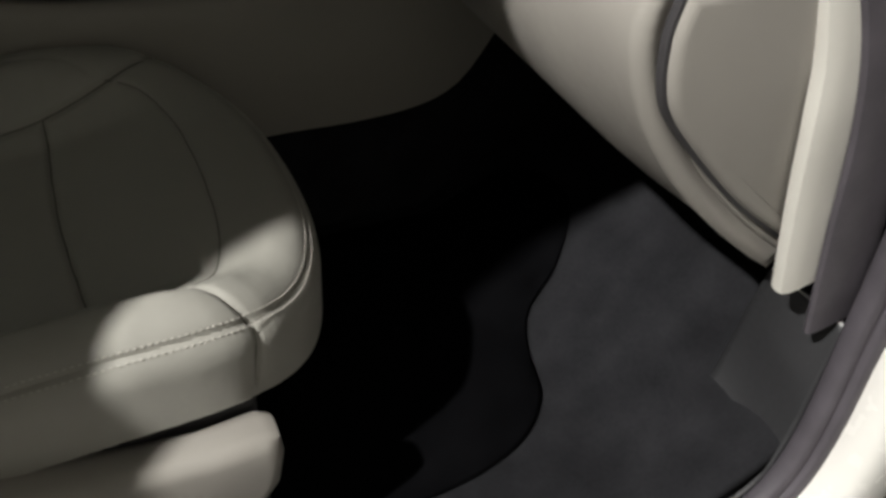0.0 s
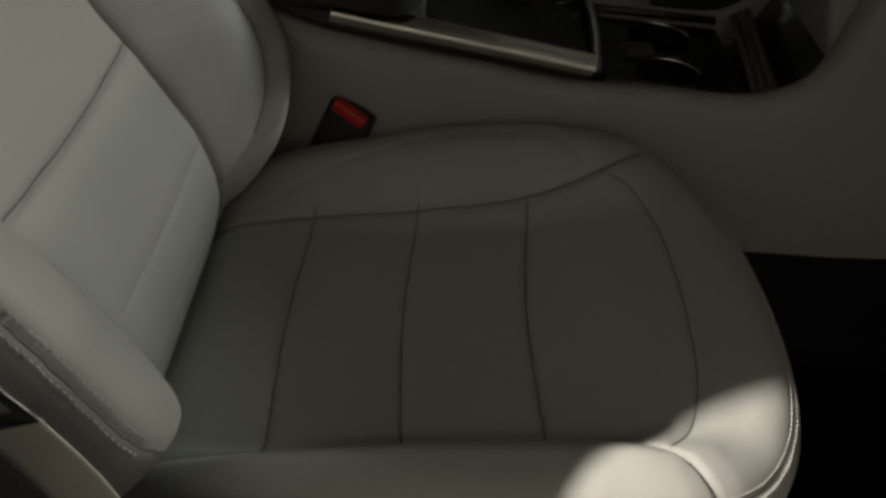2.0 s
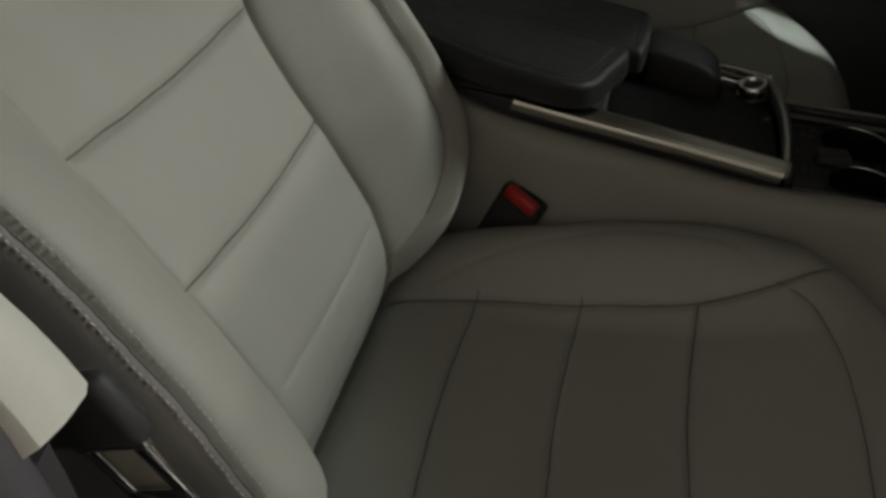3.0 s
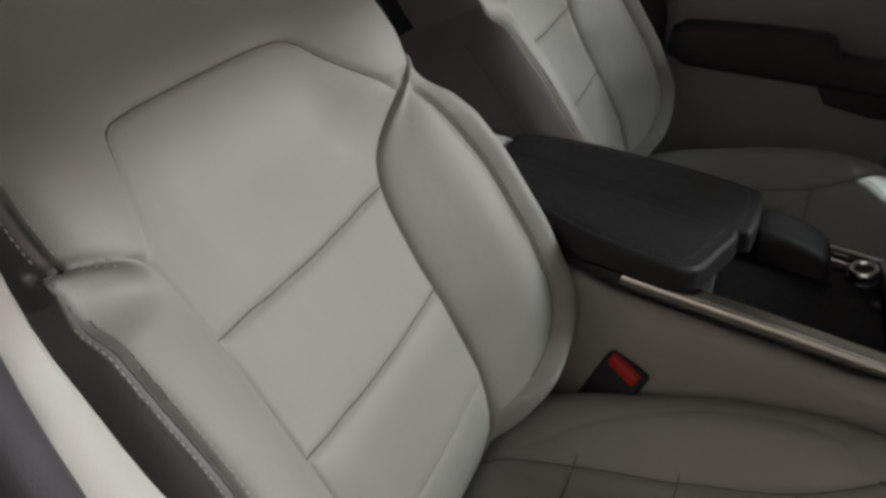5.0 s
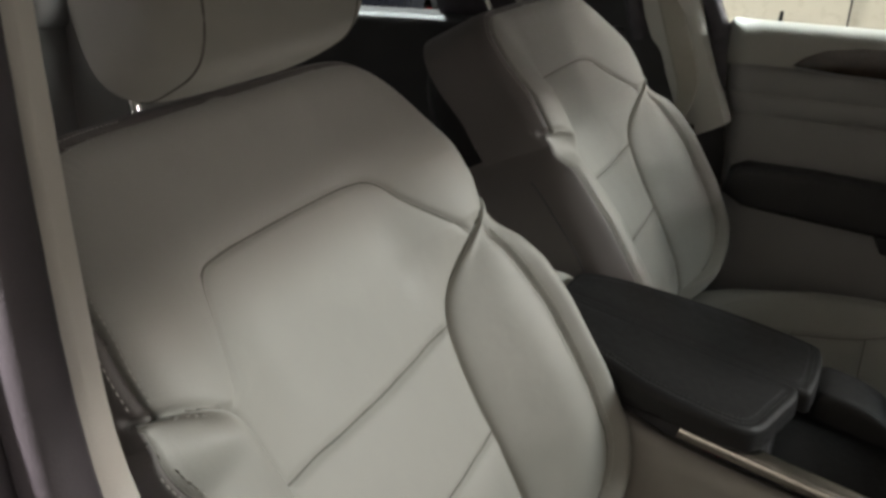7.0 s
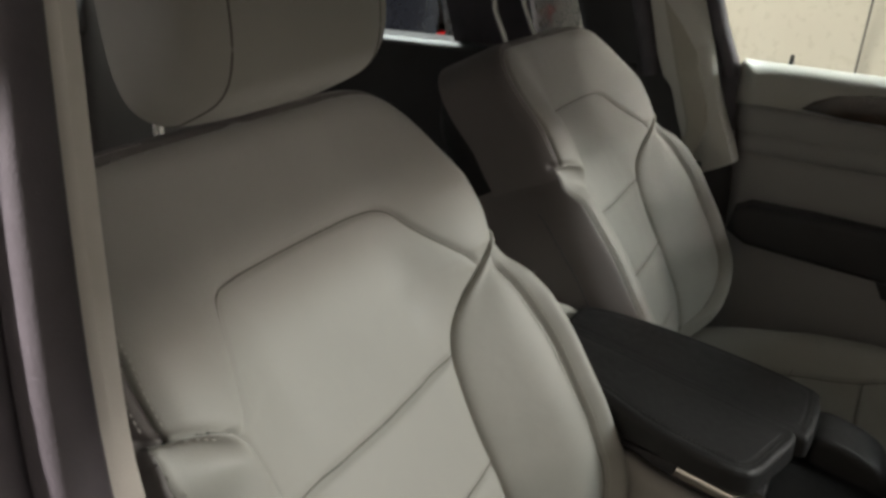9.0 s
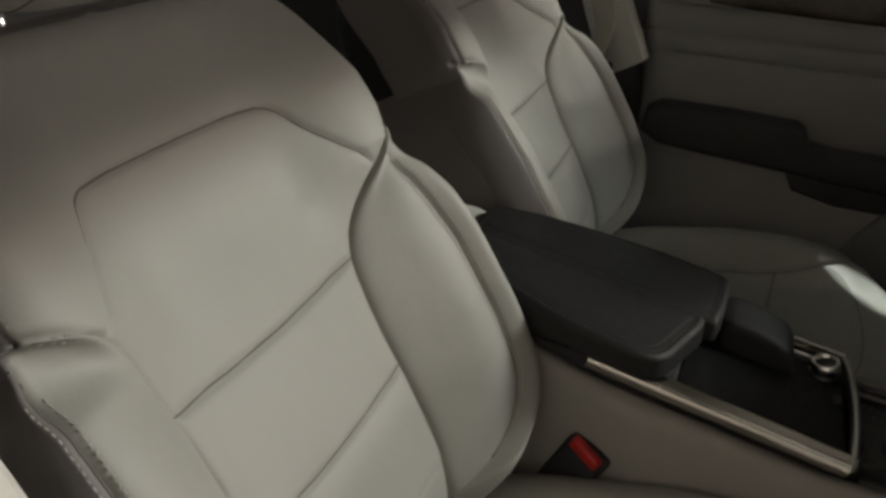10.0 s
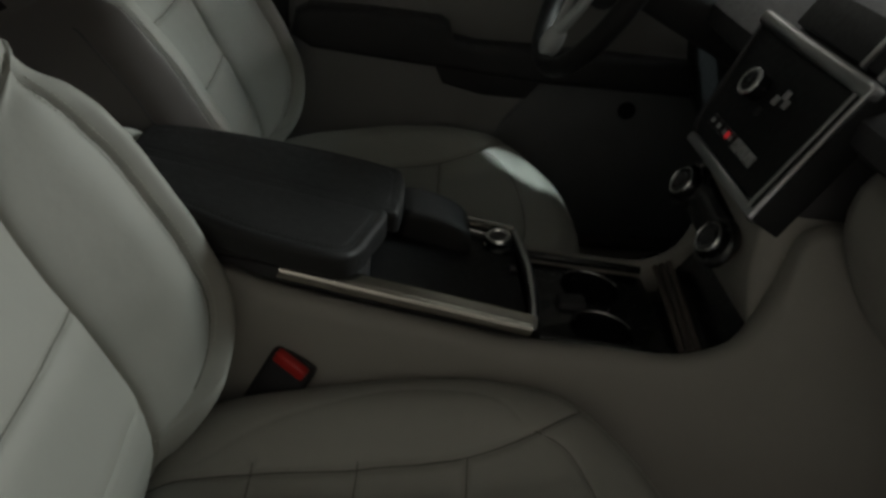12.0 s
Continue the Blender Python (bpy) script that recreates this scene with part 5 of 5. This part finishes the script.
part("rim", ring(WC, WA, 0.188, 0.0145, 0.0165, n=96, segs=16), BLACK_LEATHER, wheel, "black leather rim")
qw = WA.to_track_quat("Z", "Y").to_matrix()


def on_wheel(angle, r, out=0.0):
    a = radians(angle)
    return WC + qw @ Vector((r * math.cos(a), r * math.sin(a), out))


def wheel_angle(target):
    d = qw.transposed() @ (Vector(target) - WC)
    return math.degrees(math.atan2(d.y, d.x))


# silver lower spoke: a tongue from the rim that forks round an opening to the hub
tip_a = wheel_angle((WC.x - 0.081, 0.78, WC.z - 0.17))
tongue = np.array([list(on_wheel(tip_a, r, 0.006)) for r in np.linspace(0.180, 0.128, 12)])
part("spoke_trim", tube(tongue, np.array([0.010, 0.016, 0.019, 0.021, 0.022, 0.022, 0.022, 0.021, 0.020, 0.019, 0.016, 0.010]), 16, flat=0.75, up=tuple(WA)), SILVER, wheel, "silver lower spoke trim")
for side_ in (-1, 1):
    prong = spline([on_wheel(tip_a + side_ * d_, r, 0.008) for d_, r in ((2, 0.140), (10, 0.115), (22, 0.090), (34, 0.068))], 16)
    part("spoke_prong", tube(prong, 0.0105, 12, flat=0.8, up=tuple(WA)), SILVER, wheel, "silver spoke prong")
for tgt in ((0.49, 0.60, 1.235), (0.49, 0.96, 1.235)):
    a = wheel_angle(tgt)
    pts = np.array([list(on_wheel(a, r, -0.012 + 0.0 * r)) for r in np.linspace(0.05, 0.182, 14)])
    part("spoke", tube(pts, np.linspace(0.030, 0.016, 14), 14, flat=0.4, up=tuple(WA)), BLACK, wheel)
part("hub", disc(WC - WA * 0.01, WA, 0.078, 0.05, 0.016), BLACK, wheel, "black airbag cover")
part("column", tube(np.array([list(WC - WA * 0.03), list(WC - WA * 0.30)]), 0.045, 16), BLACK, wheel)

# ---- driver door ----
DY = 1.145
ddoor = thing("driver_door", (0.5, DY, 0.45), "closed driver door with grey soft panels, dark wood inlay and black armrest", "car door")


def door_band(prof, x0, x1, mat, name, label="", n=30, end=0.012):
    """A soft band along the door; prof: (out of the door, height) from top to bottom."""
    line = spline(prof, 24)
    g = []
    for x in np.linspace(x0, x1, n):
        k = min(1.0, (x - x0) / end)
        g.append([(x, DY + 0.02 - (o + 0.02) * math.sqrt(max(0.0, 1 - (1 - k) ** 2)) if k < 1 else DY - o, z) for o, z in line])
    return part(name, thick(sheet(np.array(g)), 0.006), mat, ddoor, label, angle=180)


door_band([(-0.040, 1.258), (-0.012, 1.264), (0.008, 1.256), (0.012, 1.235), (0.008, 1.205), (-0.004, 1.186)], 0.008, 1.0, DOOR_PALE, "upper_roll", "pale grey upper roll")
door_band([(-0.006, 1.187), (0.006, 1.182), (0.008, 1.160), (0.004, 1.140), (-0.006, 1.137)], 0.014, 1.0, DOOR_GREY, "pleated_band")
door_band([(-0.006, 1.136), (0.005, 1.132), (0.008, 1.118), (0.004, 1.102), (-0.006, 1.099)], 0.018, 1.0, DOOR_GREY, "pleated_band")
door_band([(-0.010, 1.098), (0.000, 1.093), (0.002, 1.05), (0.000, 1.00), (-0.004, 0.952)], 0.022, 1.0, DOOR_GREY, "insert", "grey leather insert")
door_band([(-0.010, 0.962), (0.002, 0.950), (0.012, 0.88), (0.020, 0.76), (0.022, 0.64), (0.012, 0.55), (-0.01, 0.50)], 0.030, 1.0, DOOR_GREY, "lower_panel", "grey lower panel")
wood = [(0.125, 1.196), (0.145, 1.215), (0.18, 1.234), (0.24, 1.243), (0.40, 1.246), (0.95, 1.244), (0.95, 1.190), (0.40, 1.186), (0.20, 1.190)]
part("wood_inlay", prism(wood, "y", DY - 0.018, DY + 0.004, 0.004), WALNUT, ddoor, "dark wood inlay")
part("inlay_line", tube(np.array([(0.13, DY - 0.017, 1.193), (0.22, DY - 0.018, 1.188), (0.40, DY - 0.018, 1.184), (0.95, DY - 0.018, 1.188)]), 0.0016, 8), STEEL, ddoor, "thin metal line")
arm = [(0.040, 0.948), (0.048, 0.992), (0.075, 1.006), (0.20, 1.006), (0.325, 1.000), (0.342, 0.990), (0.352, 0.966), (0.40, 0.958), (0.62, 0.957), (0.90, 0.95), (0.90, 0.885), (0.54, 0.889), (0.34, 0.905), (0.20, 0.915), (0.08, 0.925)]
part("armrest", prism(arm, "y", DY - 0.060, DY + 0.006, 0.016, 4), BLACK, ddoor, "black door armrest")
part("grip_cup", prism([(0.32, 0.905), (0.34, 0.868), (0.42, 0.850), (0.62, 0.845), (0.85, 0.86), (0.85, 0.895), (0.54, 0.90)], "y", DY - 0.034, DY + 0.004, 0.008), BLACK, ddoor)
part("pocket", prism([(0.42, 0.55), (1.0, 0.55), (1.0, 0.90), (0.56, 0.895), (0.535, 0.888), (0.47, 0.80), (0.45, 0.76), (0.44, 0.68)], "y", DY - 0.040, DY + 0.004, 0.010), POCKET, ddoor, "dark grey door pocket")
part("release_recess", disc((0.72, DY - 0.040, 0.845), (0, 1, 0), 0.018, 0.008, 0.002), MATTE_BLACK, ddoor, "small black recess")
part("lock_pin", tube(np.array([(0.088, DY + 0.016, 1.255), (0.0885, DY + 0.016, 1.272), (0.089, DY + 0.016, 1.288)]), [0.0042, 0.0042, 0.0034], 12), BLACK, ddoor, "black lock pin")
part("pin_collar", disc((0.088, DY + 0.016, 1.263), (0, 0, 1), 0.007, 0.004, 0.001), PALE, ddoor)
part("door_shell", prism([(0.0, 0.48), (1.02, 0.48), (1.05, 0.80), (1.04, 1.235), (0.0, 1.245)], "y", DY + 0.022, DY + 0.12, 0.01), BODY_WHITE, ddoor, "white painted door shell")
part("rear_edge", box((-0.035, DY + 0.016, 0.60), (0.012, DY + 0.055, 1.255), 0.006), RUBBER, ddoor, "black seal along the door edge")
part("glass_seal", bar(np.array([(0.0, DY + 0.034, 1.256), (0.5, DY + 0.034, 1.262), (1.02, DY + 0.034, 1.250)]), oval(0.005, 0.007)), RUBBER, ddoor)
fr = spline([(-0.012, 1.235), (-0.052, 1.33), (-0.092, 1.45), (-0.118, 1.53), (-0.10, 1.572), (0.05, 1.588), (0.25, 1.578), (0.45, 1.545), (0.70, 1.40), (0.93, 1.24)], 70)
line = np.column_stack([fr[:, 0], [DY + 0.034 - 0.30 * max(0, z - 1.24) for z in fr[:, 1]], fr[:, 1]])
part("window_frame", bar(line, oval(0.016, 0.022)), RUBBER, ddoor, "black window frame")
pane = part("window_pane", ([(-0.012, DY + 0.036, 1.245), (0.95, DY + 0.036, 1.245), (0.45, DY - 0.05, 1.54), (-0.10, DY - 0.058, 1.565)], [(0, 1, 2, 3)]), GLASS, ddoor, "clear window pane", smooth=False)
pane.visible_shadow = False

# ---- hall round the car ----
solid("ground", box((-9, -7, -0.2), (9, 9, 0.0), 0), CONCRETE, "grey concrete hall floor under the car", "floor", kind="structure")
solid("wall_left", box((-9, 6.2, 0.0), (9, 6.4, 6.2), 0), PLASTER, "plain cream hall wall", "wall", kind="structure")
# unseen wall that also bounces the right fill light
solid("wall_right", box((-9, -5.2, 0.0), (9, -5.0, 6.2), 0), PLASTER, "plain cream hall wall", "wall", kind="structure")
solid("wall_back", box((-8.2, -5.0, 0.0), (-8.0, 6.2, 6.2), 0), DARK_WALL, "plain dark hall wall", "wall", kind="structure")
# unseen wall, pale so that it bounces the front fill light
solid("wall_front", box((8.0, -5.0, 0.0), (8.2, 6.2, 6.2), 0), PLASTER, "plain cream hall wall", "wall", kind="structure")
solid("hall_ceiling", box((-8.2, -5.2, 6.2), (8.2, 6.4, 6.4), 0), CONCRETE, "plain grey hall ceiling", "ceiling", kind="structure")


def parked_car(name, label, paint, x, y, tail, tall=1.0, gap=0.02, vent=0.95):
    """A parked saloon or van, its near side at y, centred at x, pointing to -x or +x."""
    c = thing(name, (x, y + 0.9, 0.0), label, "car", "parked cars")
    f = -1 if tail else 1

    def X(v):
        return x + f * v
    prof = [(-2.3, 0.35), (-2.35, 0.75), (-2.25, 1.02), (-1.75, 1.10), (-1.15, 1.46), (-0.5, 1.56), (0.4, 1.55), (1.1, 1.40), (1.6, 1.08), (2.2, 0.95), (2.35, 0.70), (2.3, 0.32)]
    prof = spline(prof, 80)
    prof[:, 1] = 0.32 + (prof[:, 1] - 0.32) * tall
    g = []
    for (px, pz) in prof:
        tuck = 0.16 * max(0, pz - tall) / 0.5 / tall
        g.append([(X(px), y + tuck + w * (1.8 - 2 * tuck), pz - 0.05 * abs(2 * w - 1) ** 4) for w in np.linspace(0, 1, 13)])
    part("body_shell", sheet(np.array(g)), paint, c, angle=180)
    for yy0 in (y, y + 1.8):
        sidep = []
        s = 1 if yy0 == y else -1
        for px in np.linspace(-2.3, 2.3, 70):
            ztop = min(1.02, float(np.interp(px, [-2.35, -2.25, 2.2, 2.35], [0.75, 1.02, 0.95, 0.7])))
            sidep.append([(X(px), yy0 - s * 0.035 * math.sin(math.pi * k) + s * 0.012 * (k > 0.72), 0.28 + (ztop - 0.28) * tall * k) for k in np.linspace(0, 1, 16)])
        part("side_panel", sheet(np.array(sidep)), paint, c, angle=180)
        glass = [(a, 0.32 + (b - 0.32) * tall) for a, b in ((-1.35, 1.06), (-0.95, 1.40), (-0.45, 1.49), (0.35, 1.48), (0.95, 1.36), (1.35, 1.06))]
        sx0, sx1 = sorted((yy0 + s * 0.02, yy0 + s * 0.12))
        part("side_window", prism([(X(a), b) for a, b in glass], "y", sx0, sx1, 0.01), GLOSS_BLACK, c, "dark side window")
        for wx in (-1.42, 1.42):
            t_ = part("tyre", disc((X(wx), yy0 + s * 0.10, 0.33), (0, 1, 0), 0.33, 0.22, 0.03, 40), TYRE, c)
            part("rim", disc((X(wx), yy0 - s * 0.015, 0.33), (0, 1, 0), 0.22, 0.02, 0.006, 40), STEEL, t_)
        part("door_gap", box((X(gap) - 0.003, yy0 - s * 0.036 - 0.003, 0.42), (X(gap) + 0.003, yy0 - s * 0.036 + 0.004, 0.98 * tall), 0), BLACK, c)
        part("door_handle", box((X(-0.35) - 0.09, yy0 - s * 0.045 - 0.01, 0.86), (X(-0.35) + 0.09, yy0 - s * 0.045 + 0.01, 0.885), 0.006), paint, c)
        for k in range(4):
            part("vent_slat", box((X(vent) - 0.06, yy0 - s * 0.036 - 0.004, 0.72 + 0.016 * k), (X(vent) + 0.06, yy0 - s * 0.036 + 0.004, 0.727 + 0.016 * k), 0.001), STEEL, c)
        lo_ = sorted((X(-2.33), X(-2.12)))
        part("tail_lamp", box((lo_[0], min(yy0, yy0 + s * 0.3), 0.82), (lo_[1], max(yy0, yy0 + s * 0.3), 0.97), 0.03), TAIL_RED, c, "red tail lamp")
        lo_ = sorted((X(2.30), X(2.10)))
        part("head_lamp", box((lo_[0], min(yy0, yy0 + s * 0.4), 0.68), (lo_[1], max(yy0, yy0 + s * 0.4), 0.82), 0.03), CHROME, c)
    return c


parked_car("parked_white_car", "tall white car parked beside the driver door, seen through its window", PARKED_WHITE, 1.95, 2.35, True, 1.72, gap=1.75, vent=2.02)
parked_car("parked_silver_car", "silver car with red tail lamps parked further behind", BODY_SILVER, -3.45, 4.4, True, 1.1)
parked_car("parked_dark_car", "dark blue car parked close behind the driver door", NAVY, -3.70, 2.6, True, 1.3)
